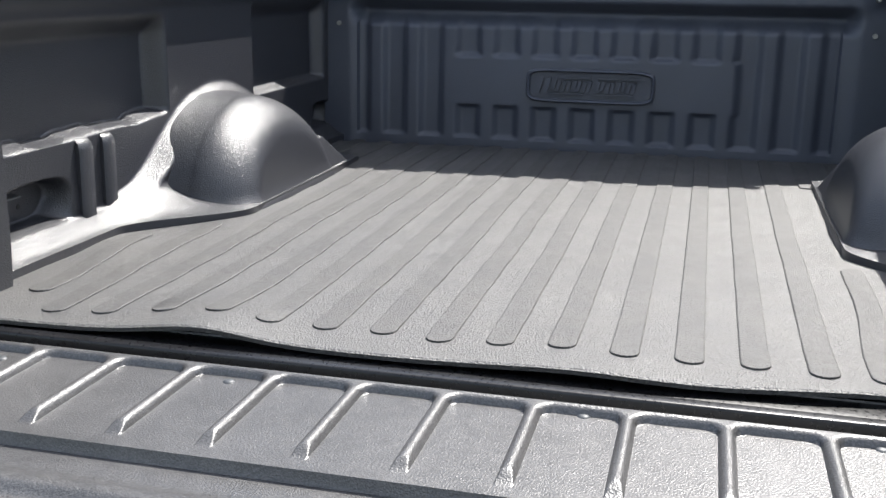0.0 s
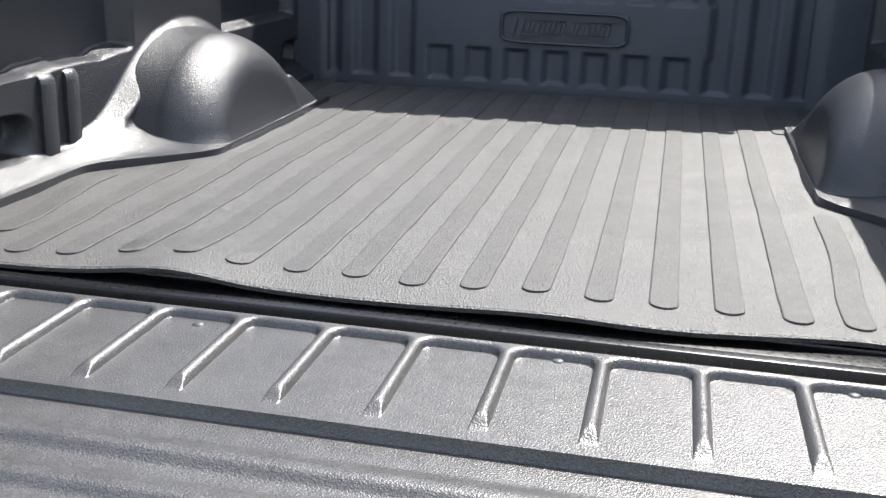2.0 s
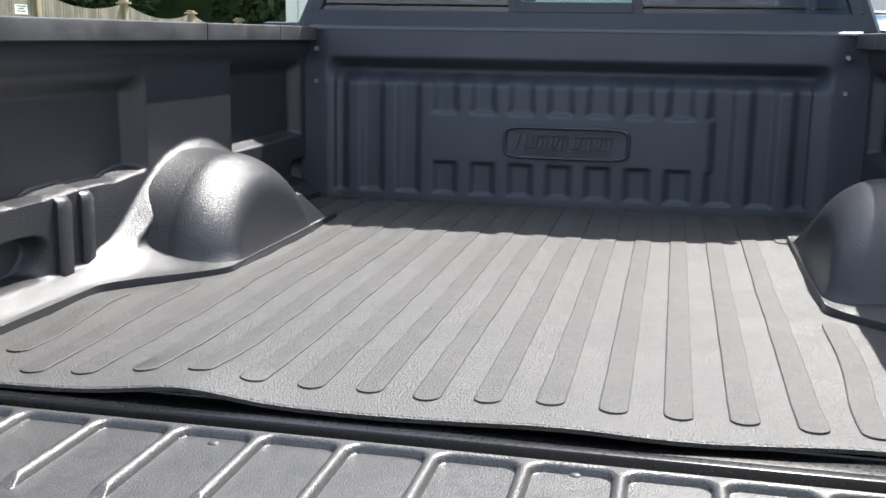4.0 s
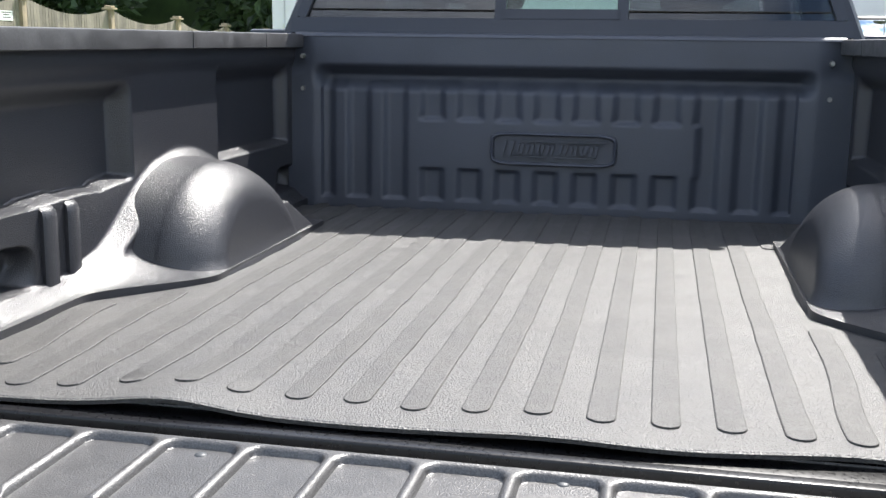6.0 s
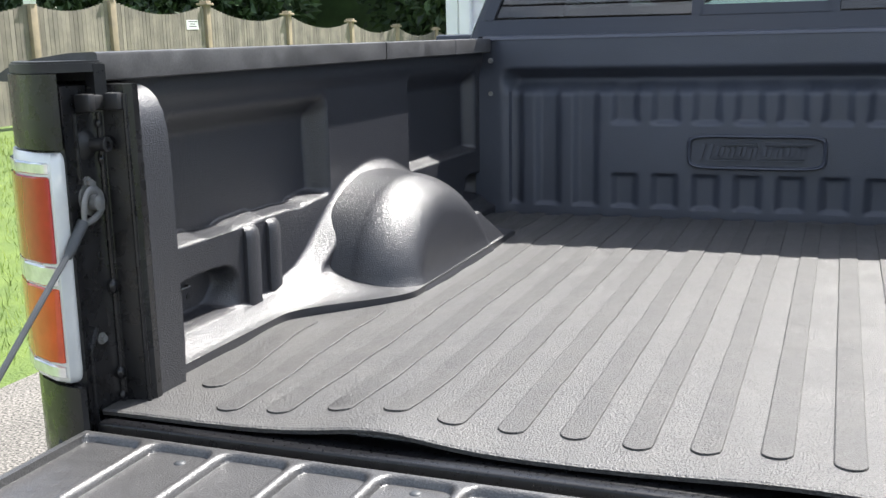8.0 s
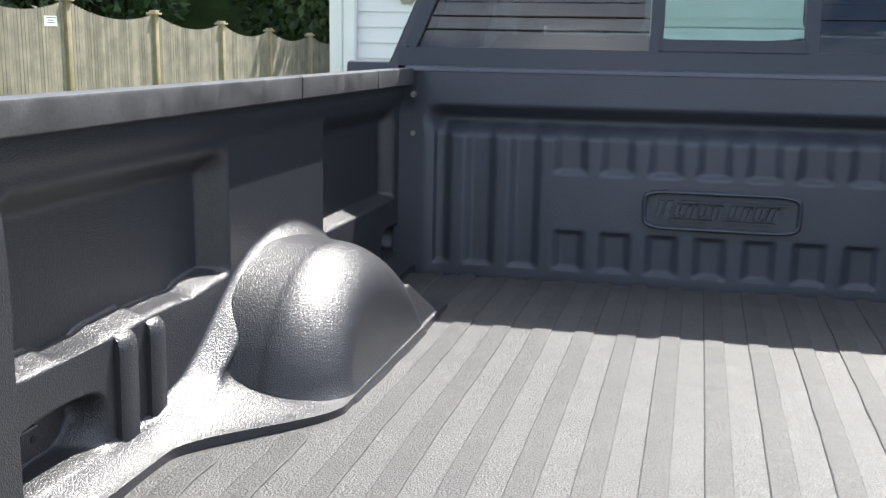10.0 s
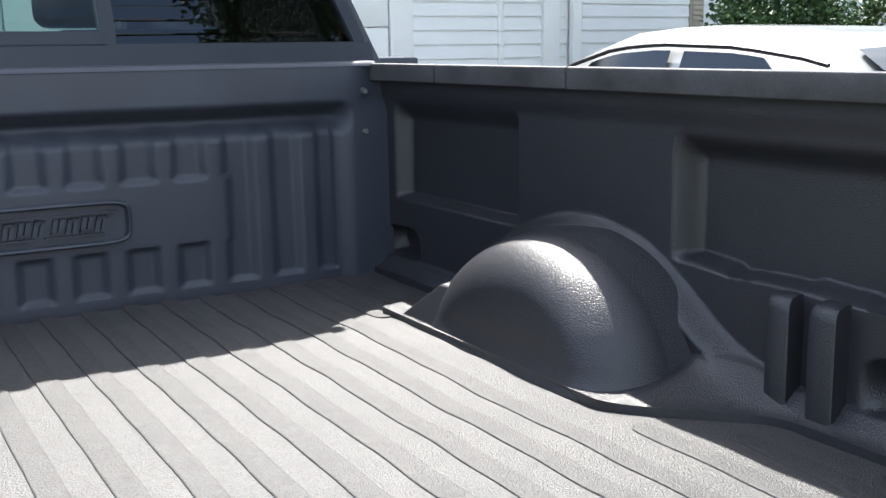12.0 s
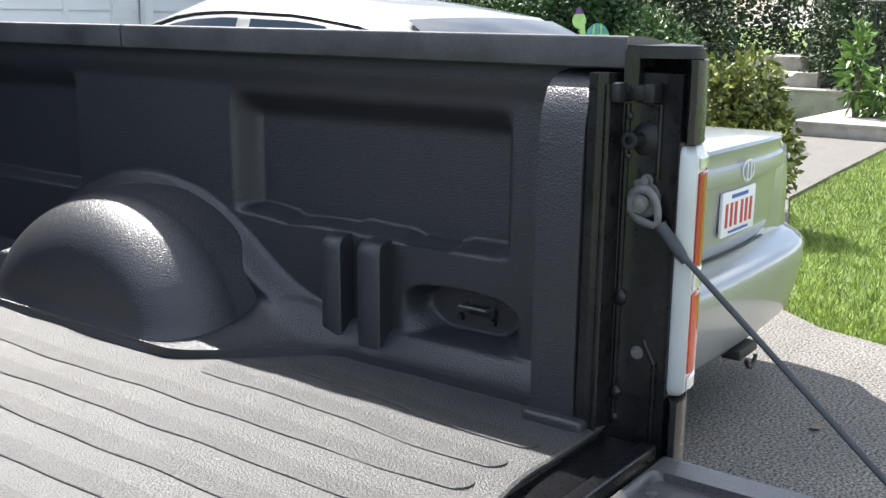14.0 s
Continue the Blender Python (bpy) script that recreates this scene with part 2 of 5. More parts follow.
def mat_mesh():
    bm = bmesh.new()
    xs = span(-0.752, 0.782, 78)
    ss = [0, 0.004, 0.012, 0.03, 0.06, 0.1, 0.16] + span(0.24, 1.715, 60)
    top = lambda x, s: Vector((x, mat_edge(x) + s, mat_z(x, mat_edge(x) + s) - (0.002 if s == 0 else 0)))
    sheet(top, xs, ss, bm)
    low = lambda x, k: Vector((x, mat_edge(x) + 0.002 * k, mat_z(x, mat_edge(x)) - 0.002 - 0.0065 * k))
    sheet(low, xs, [0, 1], bm)
    return bm


def rib(bm, xc, y0, y1, w=0.0195, h=0.0028, bend=0.0, bend_y=0.3):
    """One raised strip with round ends; bend pushes its front end sideways."""
    def outline(r, z):
        pts = []
        n = 7
        ys = span(y0 + r, y1 - r, 56)
        path = lambda y: xc + bend * smooth(y0 + 0.05, bend_y, y)
        for i in range(n + 1):
            a = math.pi + math.pi * i / n
            pts.append((path(y0) + r * math.cos(a), y0 + r + r * math.sin(a)))
        pts += [(path(y) + r, y) for y in ys[1:-1]]
        for i in range(n + 1):
            a = math.pi * i / n
            pts.append((path(y1) + r * math.cos(a), y1 - r + r * math.sin(a)))
        pts += [(path(y) - r, y) for y in reversed(ys[1:-1])]
        return [Vector((x, y, mat_z(x, y) + z)) for x, y in pts], len(ys)
    ring0, _ = outline(w, -0.001)
    ring1, _ = outline(w - 0.0006, h - 0.0008)
    ring2, _ = outline(w - 0.0022, h)
    vr = [[bm.verts.new(p) for p in r] for r in (ring0, ring1, ring2)]
    n = len(ring0)
    for a, b in zip(vr, vr[1:]):
        for i in range(n):
            bm.faces.new((a[i], a[(i + 1) % n], b[(i + 1) % n], b[i]))
    t = vr[2]
    # top: stitch the two long sides
    m = 8
    k = 55
    left = [t[0]] + [t[n - 1 - i] for i in range(k)] + [t[m + k + 7]]
    right = [t[m - 1]] + [t[m + i] for i in range(k)] + [t[m + k]]
    bm.faces.new(t[0:m])
    bm.faces.new(t[m + k:m + k + 8])
    for i in range(len(left) - 1):
        bm.faces.new((left[i], right[i], right[i + 1], left[i + 1]))


mat = part("bed_mat", mat_mesh(), MAT, None, angle=25)
tagged(mat, "dusty black ribbed rubber mat lying on the truck bed floor", "bed mat")
for i in range(17):
    xc = (i - 8) * 0.0832 - 0.006
    if i in (0, 16):
        spans = [(0.03 if i == 0 else -0.015, 0.42), (1.30, 1.65)]
    elif i in (1, 15):
        spans = [(-0.05 if i == 1 else -0.015, 0.53), (1.26, 1.65)]
    else:
        spans = [(-0.013 + 0.006 * math.sin(i * 2.1) - (0.02 if i == 2 else 0), 1.65)]
    for y0, y1 in spans:
        bm = bmesh.new()
        s = -1 if i == 0 else 1 if i == 16 else -0.6 if i == 1 else 0.6 if i == 15 else 0
        rib(bm, xc - (0.015 * s if y0 < 1 else 0), y0, y1, bend=0.03 * s if y0 < 1 else 0.0, bend_y=0.35)
        part("mat_rib", bm, MATRIB, mat, angle=25)


# ---------------------------------------------------------------- headboard
def groove(x, z):
    """How far the headboard's face lies behind its ribs, in metres."""
    k = (x + 0.63) / 0.1115
    ph = abs(k - round(k))                      # 0 on a rib, 0.5 between two
    inner = smooth(0.43, 0.40, abs(x + 0.01))
    # the floor-side toe of each groove and the raised plain panel that bears the badge
    toe = smooth(0.912, 0.900, z)
    wide = 0.035 * max(toe, inner * smooth(1.175, 1.14, z) * smooth(1.06, 1.10, z))
    g = smooth(0.11 - wide, 0.34 - wide, ph)
    if x < -0.69 or x > 0.66:
        g = 0
    panel = inner * smooth(0.990, 1.003, z) * smooth(1.150, 1.134, z)
    g *= (1 - panel) * (1 - toe)
    top = smooth(1.215, 1.262, z)
    edge = smooth(0.665, 0.715, abs(x))
    g = 0.014 * g * (1 - top) + 0.040 * top * (1 - edge)
    cap = smooth(1.262, 1.300, z)
    return g * (1 - cap) - 0.016 * cap * smooth(0.78, 0.70, abs(x)) - 0.012 * edge * (1 - cap)


hb_xs = span(-0.79, 0.81, 320)
hb_zs = span(0.868, 1.375, 110)


def head_point(x, z):
    return Vector((x, HEADY + groove(x, z) + 0.02 * (z - 0.885), z))


bm = sheet(head_point, hb_xs, hb_zs)
top_y = lambda k: HEADY - 0.008 + (0, 0.004, 0.014, 0.05, 0.075)[k]
top_z = (1.376, 1.383, 1.387, 1.388, 1.380)
sheet(lambda x, k: Vector((x, top_y(k), top_z[k])), span(-0.765, 0.775, 40), [0, 1, 2, 3, 4], bm)
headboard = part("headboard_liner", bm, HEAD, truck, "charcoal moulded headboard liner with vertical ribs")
# badge: a raised rounded frame round slanted plain bars
def on_head(x, z, out=0.0):
    p = head_point(x, z)
    return Vector((x, p.y - out, z))


bm = bmesh.new()
frame_pts = []
for i in range(60):
    a = 2 * math.pi * i / 60
    c, s = math.cos(a), math.sin(a)
    frame_pts.append((0.003 + 0.176 * math.copysign(abs(c) ** 0.22, c), 1.064 + (0.040 + 0.003 * (1 - abs(c) ** 2)) * math.copysign(abs(s) ** 0.3, s)))
rings = []
for i, (x, z) in enumerate(frame_pts):
    nx, nz = x - 0.003, (z - 1.064) * 4
    ln = math.hypot(nx, nz)
    nx, nz = nx / ln, nz / ln
    rings.append([on_head(x + nx * 0.006 * math.cos(b), z + nz * 0.006 * math.cos(b), 0.001 + 0.013 * math.sin(b)) for b in span(0, math.pi, 6)])
rings.append(rings[0])
loft(bm, rings, close=False, cap=False)
for sx in (-0.168, 0.174):
    for z in (1.03, 1.098):
        tube(bm, on_head(sx, z, -0.002), on_head(sx, z, 0.009), 0.008, 0.006)
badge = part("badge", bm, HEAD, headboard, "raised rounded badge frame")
def slant(x0, x1, z0, z1, lean=0.25, out=0.010):
    bm = bmesh.new()
    q = [(x0 + (z0 - 1.064) * lean, z0), (x1 + (z0 - 1.064) * lean, z0), (x1 + (z1 - 1.064) * lean, z1), (x0 + (z1 - 1.064) * lean, z1)]
    lo = [on_head(x, z, -0.001) for x, z in q]
    hi = [on_head(x, z, out) for x, z in q]
    loft(bm, [lo, hi])
    part("raised_bar", bm, HEAD, badge, smooth=False)


slant(-0.142, -0.134, 1.043, 1.087); slant(-0.125, -0.112, 1.043, 1.087)
for k in range(8):
    x = -0.102 + 0.029 * k + (0.008 if k > 3 else 0)
    slant(x, x + 0.008, 1.049, 1.08)
    slant(x + 0.013, x + 0.021, 1.049, 1.08)
    slant(x, x + 0.021, 1.074 if k % 2 else 1.049, 1.08 if k % 2 else 1.055)
slant(-0.095, 0.0, 1.0855, 1.0885); slant(0.018, 0.15, 1.0855, 1.0885)
slant(-0.108, -0.01, 1.041, 1.044); slant(0.012, 0.132, 1.041, 1.044)

for sx in (-1, 1):
    for z in (1.318, 1.224):
        bm = bmesh.new()
        tube(bm, (sx * 0.742, HEADY + 0.004, z), (sx * 0.742, HEADY - 0.012, z), 0.009, 0.006, 10)
        part("bolt", bm, STEEL, headboard, "small zinc bolt")


# ---------------------------------------------------------------- side liners
def lip(y):
    """Front edge of the ledge under the recessed panels."""
    return 1.066 + 0.006 * smooth(0.56, 0.66, y) + 0.004 * smooth(0.36, 0.46, y) * smooth(0.58, 0.5, y)


def boss(y):
    """Where the ledge is pressed out wider."""
    return max(smooth(0.565, 0.59, y), smooth(0.31, 0.345, y) * smooth(0.45, 0.425, y), smooth(0.245, 0.225, y))


CREST = ((0.30, 0.885), (0.40, 0.902), (0.46, 0.918), (0.53, 0.942), (0.60, 0.975), (0.66, 1.012), (0.72, 1.050), (0.78, 1.081), (0.84, 1.098), (0.90, 1.104),
         (0.985, 1.097), (1.063, 1.073), (1.14, 1.04), (1.22, 0.985), (1.30, 0.915), (1.36, 0.86))


def crest(y):
    """Height and slope of the flare round the wheel well."""
    if y <= CREST[0][0] or y >= CREST[-1][0]:
        return 0.8, 0.0
    for k in range(len(CREST) - 1):
        (a, za), (b, zb) = CREST[k], CREST[k + 1]
        if a <= y <= b:
            sa = (zb - CREST[max(0, k - 1)][1]) / (b - CREST[max(0, k - 1)][0])
            n = CREST[min(len(CREST) - 1, k + 2)]
            sb = (n[1] - za) / (n[0] - a)
            h, t = b - a, (y - a) / (b - a)
            z = (2 * t ** 3 - 3 * t * t + 1) * za + (t ** 3 - 2 * t * t + t) * h * sa + (3 * t * t - 2 * t ** 3) * zb + (t ** 3 - t * t) * h * sb
            return z, sa + (sb - sa) * t


def soft_min(a, b, k):
    h = max(0.0, k - abs(a - b)) / k
    return min(a, b) - h * h * k / 4


def side_x(y, z):
    """Distance of the side liner's face from the truck's middle line."""
    x = 0.79
    # recessed upper panels over a stepped ledge
    rear = smooth(0.135, 0.165, y) * smooth(0.700, 0.664, y)
    lo = lip(y)
    top = smooth(1.285, 1.235, z)
    x += 0.046 * rear * smooth(lo - 0.002, lo + 0.008 + 0.009 * boss(y), z) * top
    front = smooth(1.125, 1.15, y) * smooth(1.635, 1.605, y)
    x += 0.038 * front * smooth(1.062, 1.080, z) * smooth(1.30, 1.25, z)
    # band under the rail
    x -= 0.008 * smooth(1.288, 1.318, z)
    # pockets for the tie-downs, with a sloping lower lip
    for yc, zc, a, b in ((0.222, 0.962, 0.105, 0.050), (1.60, 0.955, 0.082, 0.046)):
        r = (abs((y - yc) / a) ** 3.2 + abs((z - zc) / b) ** 3.2) ** (1 / 3.2)
        low = smooth(zc + 0.01, zc - 0.03, z)
        x += 0.048 * smooth(1.0 + 0.08 * low, 0.80 - 0.30 * low, r)
    # flare on the wall round the wheel well
    zc, slope = crest(y)
    d = (z - zc + 0.004 - 0.010 * smooth(0.54, 0.66, y) * smooth(0.84, 0.70, y)) / math.sqrt(1 + slope * slope)
    x += (0.752 - x) * smooth(0.024, -0.014, d) - 0.005 * smooth(0.92, 0.98, z) * math.exp(-((d + 0.012) / 0.014) ** 2)
    # flange on the floor that runs up hollow into the wall and the housing
    foot = 0.742 - 0.169 * smooth(0.385, 0.635, y) + 0.17 * smooth(1.30, 1.34, y)
    rise = max(0.0, z - 0.897)
    wide = 0.785 - foot
    hollow = 0.028 + 0.022 * smooth(0.40, 0.54, y) * smooth(0.65, 0.58, y)
    x = soft_min(x, foot + wide * (rise / hollow) ** 0.6 + 4 * max(0.0, rise - hollow), 0.014 + 0.03 * smooth(0.36, 0.48, y) * smooth(0.68, 0.60, y))
    x = max(x, foot) if z > 0.896 else foot
    # slanting front flap of the well
    if y > 0.93:
        y_end = 1.24 - 1.3 * (z - 0.887)
        x = min(x, 0.577 + 0.42 * max(0.0, z - 0.890) + 3 * max(0.0, z - 0.97) + 5 * max(0.0, y - y_end))
    return x


def well_point(a, v):
    """The arched wheel well: a from its rear (0) to its front (1) foot, v from the wall (0) to the floor (8)."""
    ang = math.pi * a
    c, sn = math.cos(ang), math.sin(ang)
    y1, z1 = 0.875 - (0.276 if c > 0 else 0.330) * c, 0.868 + 0.226 * sn
    side = lambda z: 0.580 + 0.16 * max(0.0, z - 0.89)
    if v <= 2:
        # hollow run out of the wall on to the top of the well
        pts = [(0.875 + (y1 - 0.875) * k, 0.868 + (z1 - 0.868) * k, x) for k, x in
               ((1.08, 0.81), (1.06, 0.79), (1.042, 0.768), (1.027, 0.748), (1.013, 0.728), (1.0, 0.707), (0.98, 0.675))]
        i = min(3, int(v * 2))
        t = v * 2 - i
        y, z, x = (0.5 * (2 * q + (r - p) * t + (2 * p - 5 * q + 4 * r - w) * t * t + (3 * q - p - 3 * r + w) * t ** 3)
                   for p, q, r, w in zip(pts[i], pts[i + 1], pts[i + 2], pts[i + 3]))
    else:
        rho = 0.086 + 0.020 * sn
        ph = min(1.0, (v - 2) / 4) * math.pi / 2
        shrink = 1 - rho * (1 - math.cos(ph)) / 0.27
        y, z = 0.875 + (y1 - 0.875) * shrink, 0.868 + (z1 - 0.868) * shrink
        x = 0.707 + (side(z) - 0.707) * math.sin(ph) ** 1.15
        if v > 6:
            z = z + (0.868 - z) * (v - 6) / 2
            x = side(z)
    low = max(0.0, 1 - (z - 0.886) / 0.036) ** 2
    y -= 0.020 * min(low, 1.4) * smooth(0.70, 0.56, y)
    x -= 0.010 * min(low, 1.2) * smooth(0.66, 0.59, x)
    return x, y, z


side_ys = span(0.03, 0.42, 78)[:-1] + span(0.42, 1.36, 360)[:-1] + span(1.36, 1.70, 60)
side_zs = [0.868, 0.88, 0.886] + span(0.889, 0.916, 22)[:-1] + span(0.916, 1.12, 84)[:-1] + span(1.12, 1.352, 40)


def tie_down(parent, sx):
    bm = bmesh.new()
    box(bm, sx * 0.844 - 0.002, sx * 0.844 + 0.002, 0.184, 0.231, 0.964, 0.978, 0.0015)
    part("tie_down_plate", bm, TRIM, parent)
    bm = bmesh.new()
    for y in (0.185, 0.232):
        tube(bm, (sx * 0.84, y, 0.982), (sx * 0.818, y, 0.982), 0.0022, seg=8)
    tube(bm, (sx * 0.818, 0.184, 0.982), (sx * 0.818, 0.233, 0.982), 0.0022, seg=8)
    part("tie_down_loop", bm, ZINC, parent, "thin bright steel tie-down loop")
    for y in (0.178, 0.236):
        bm = bmesh.new()
        tube(bm, (sx * 0.832, y, 0.962), (sx * 0.825, y, 0.962), 0.0065, 0.005, seg=8)
        part("bolt", bm, TRIM, parent)


CABLE_END = (-0.44, 0.860)
MID = 0.013            # middle line of the bed's rear frame
CORNER = ((0.757, -0.131), (0.762, -0.137), (0.775, -0.139), (0.80, -0.135), (0.845, -0.114), (0.885, -0.080), (0.918, -0.036), (0.942, 0.01), (0.960, 0.07), (0.972, 0.16))


def plan(bm, sx, pts, zs, cap=True):
    """Stacks a plan outline, given for one side of the truck, over heights."""
    return loft(bm, [[Vector((MID + sx * x, y, z)) for x, y in pts] for z in zs], cap=cap)


def rear_corner(sx):
    """Outer bedside, tailgate jamb with its fittings, tail lamp and cable of one side."""
    at = lambda x, y, z: Vector((MID + sx * x, y, z))
    bm = bmesh.new()
    prof = [(0.86, 1.341), (0.92, 1.341), (0.952, 1.30), (0.97, 1.2), (0.976, 1.0), (0.97, 0.8), (0.955, 0.6), (0.93, 0.52), (0.86, 0.52)]
    loft(bm, [[at(x, y, z) for x, z in prof] for y in (0.16, 0.35, 0.8, 1.2, 1.735)])
    plan(bm, sx, CORNER + ((0.86, 0.16), (0.82, -0.09)), (1.256, 1.262, 1.30, 1.355))
    plan(bm, sx, CORNER + ((0.86, 0.16), (0.82, -0.09)), (0.55, 0.7, 0.9, 0.928))
    plan(bm, sx, [(x + (0.02 if x < 0.8 else -0.02), y + 0.045) for x, y in CORNER] + [(0.86, 0.16), (0.82, -0.06)], (0.92, 1.1, 1.26))
    part("bedside", bm, PAINT, truck, "black painted outer side of the bed", angle=30)

    # jamb panel that faces the opening, with pressed seams
    bm = bmesh.new()
    plan(bm, sx, ((0.716, -0.018), (0.716, -0.030), (0.724, -0.040), (0.738, -0.043), (0.756, -0.046), (0.764, -0.054), (0.768, -0.064), (0.770, -0.104), (0.765, -0.118), (0.780, -0.120), (0.83, -0.08), (0.86, -0.01)), (0.55, 0.75, 1.0, 1.2, 1.338))
    for x, y, z0, z1, r in ((0.722, -0.041, 0.86, 1.325, 0.0035), (0.759, -0.051, 0.88, 1.30, 0.004), (0.769, -0.090, 1.205, 1.30, 0.0035), (0.770, -0.100, 0.75, 0.97, 0.004)):
        tube(bm, at(x, y, z0), at(x, y, z1), r, r, 8)
    tube(bm, at(0.769, -0.090, 1.30), at(0.764, -0.060, 1.305), 0.0035, 0.0035, 8)
    tube(bm, at(0.770, -0.100, 0.97), at(0.770, -0.084, 1.0), 0.004, 0.004, 8)
    for z, r in ((1.054, 0.010), (1.285, 0.006), (1.235, 0.006), (0.925, 0.009), (0.89, 0.007)):
        bmesh.ops.create_uvsphere(bm, u_segments=12, v_segments=8, radius=r, matrix=Matrix.Translation(at(0.759, -0.052, z)) @ Matrix.Diagonal((0.7, 1, 1.2, 1)))
    part("rear_jamb", bm, PAINT, truck, "glossy black tailgate jamb with pressed seams", angle=35)
    bm = bmesh.new()
    for y0, y1, xi in ((-0.092, -0.078, 0.740), (-0.056, -0.043, 0.722)):
        box(bm, min(MID + sx * xi, MID + sx * 0.766), max(MID + sx * xi, MID + sx * 0.766), y0, y1, 1.303, 1.327, 0.003)
    box(bm, min(MID + sx * 0.744, MID + sx * 0.766), max(MID + sx * 0.744, MID + sx * 0.766), -0.079, -0.055, 1.305, 1.325, 0.003)
    part("latch_bracket", bm, TRIM, truck, "black latch bracket with a notch")

    # cap over the corner of the bed, with a dark end post
    bm = bmesh.new()
    plan(bm, sx, ((0.745, -0.052), (0.750, -0.075), (0.766, -0.112), (0.782, -0.126), (0.80, -0.129), (0.84, -0.112), (0.885, -0.076), (0.918, -0.034), (0.936, 0.0), (0.90, -0.0), (0.76, -0.046)), (1.356, 1.358, 1.367, 1.371))
    bmesh.ops.bevel(bm, geom=[e for e in bm.edges if all(v.co.z > 1.3705 for v in e.verts)], offset=0.003, segments=2, affect="EDGES")
    part("rail_end_cap", bm, TRIM, truck, "black plastic corner of the bed rail")
    bm = bmesh.new()
    plan(bm, sx, ((0.742, -0.051), (0.748, -0.068), (0.764, -0.066), (0.764, -0.050)), (1.315, 1.33, 1.366), cap=True)
    part("end_post", bm, PAINT, truck)

    # striker stud, bolts
    bm = bmesh.new()
    tube(bm, at(0.771, -0.068, 1.257), at(0.762, -0.067, 1.257), 0.024, 0.013, 20)
    tube(bm, at(0.764, -0.067, 1.257), at(0.742, -0.063, 1.257), 0.0095, 0.0088, 16)
    striker = part("striker", bm, TRIM, truck, "tailgate striker stud")
    bm = bmesh.new()
    rings = [[at(0.744 - d, -0.0633 + r * math.cos(q), 1.257 + r * math.sin(q)) for q in [2 * math.pi * i / 18 for i in range(18)]] for d, r in ((0.0, 0.0103), (0.005, 0.0106), (0.006, 0.0098), (0.006, 0.0052), (0.001, 0.0048))]
    loft(bm, rings)
    part("striker_tip", bm, TRIM, striker, "worn hollow striker tip")
    for x, y, z in ((0.770, -0.077, 1.206), (0.771, -0.076, 0.982)):
        bm = bmesh.new()
        tube(bm, at(x, y, z), at(x - 0.004, y, z), 0.0085, 0.0085, 16)
        tube(bm, at(x - 0.004, y, z), at(x - 0.009, y, z), 0.006, 0.0055, 6)
        part("bolt", bm, ZINC, truck, "dull zinc bolt head", smooth=False)

    # tail lamp: a pale rim round four lenses that wrap the corner
    zs = (0.932, 0.936, 0.945, 1.02, 1.10, 1.18, 1.238, 1.248, 1.252)
    ins = (0.012, 0.005, 0.0, 0, 0, 0, 0.0, 0.005, 0.012)
    lean = lambda z: 0.003 * (1.25 - z) / 0.32
    bm = bmesh.new()
    rim = ((0.770, -0.112), (0.767, -0.120), (0.767, -0.132), (0.772, -0.140), (0.80, -0.138), (0.847, -0.117), (0.888, -0.082), (0.921, -0.037), (0.938, 0.0), (0.92, 0.01), (0.80, -0.08))
    loft(bm, [[at(x + lean(z) + k * 0.5, y + k * 0.7, z) for x, y in rim] for z, k in zip(zs, ins)])
    lamp = part("tail_lamp", bm, CHROME, truck, "tail lamp with red lenses in a pale rim", angle=35)
    lens = ((0.776, -0.134), (0.777, -0.1415), (0.783, -0.1435), (0.803, -0.1405), (0.849, -0.1205), (0.891, -0.085), (0.925, -0.038), (0.921, -0.030), (0.88, -0.06), (0.79, -0.12))
    for z0, z1, mt, nm in ((0.962, 1.068, AMBER, "lower_lens"), (1.071, 1.099, CLEAR, "reverse_lens"), (1.102, 1.221, REDLENS, "upper_lens"), (1.224, 1.240, CLEAR, "top_lens"), (0.941, 0.959, CLEAR, "bottom_lens")):
        bm = bmesh.new()
        loft(bm, [[at(x + lean(z) + k, y + k, z) for x, y in lens] for z, k in ((z0, 0.003), (z0 + 0.002, 0.0), ((z0 + z1) / 2, 0.0), (z1 - 0.002, 0.0), (z1, 0.003))])
        part(nm, bm, mt, lamp, angle=30)

    # folded steel eye and cable down to the tailgate
    bm = bmesh.new()
    tube(bm, at(0.770, -0.071, 1.183), at(0.7665, -0.071, 1.183), 0.025, 0.0245, 24)
    part("washer", bm, ZINC, truck, "round grey steel washer")
    bm = bmesh.new()
    tube(bm, at(0.77, -0.073, 1.178), at(0.753, -0.073, 1.178), 0.0115, 0.0115, 16)
    tube(bm, at(0.7535, -0.073, 1.178), at(0.7515, -0.073, 1.178), 0.0095, 0.006, 16)
    part("cable_stud", bm, ZINC, truck, "steel cable stud")
    start, end = at(0.762, -0.100, 1.154), at(0.752, CABLE_END[0], CABLE_END[1])
    along = (at(0.762, -0.131, 1.119) - start).normalized()
    across = along.cross(Vector((1, 0, 0))).normalized()
    bm = bmesh.new()
    hub = at(0.762, -0.073, 1.178)
    rings = []
    for i in range(33):
        q = 2 * math.pi * i / 32
        k = max(0.0, math.cos(q))
        wide = 0.0185 * (1 - 0.55 * k ** 2)
        centre = hub + along * (0.034 * math.cos(q) if k else 0.016 * math.cos(q)) + across * (wide * math.sin(q))
        out = (centre - hub - along * 0.008).normalized()
        rings.append([centre + out * 0.006 * math.cos(w) + Vector((1, 0, 0)) * 0.003 * math.sin(w) for w in [2 * math.pi * j / 8 for j in range(8)]])
    loft(bm, rings, cap=False)
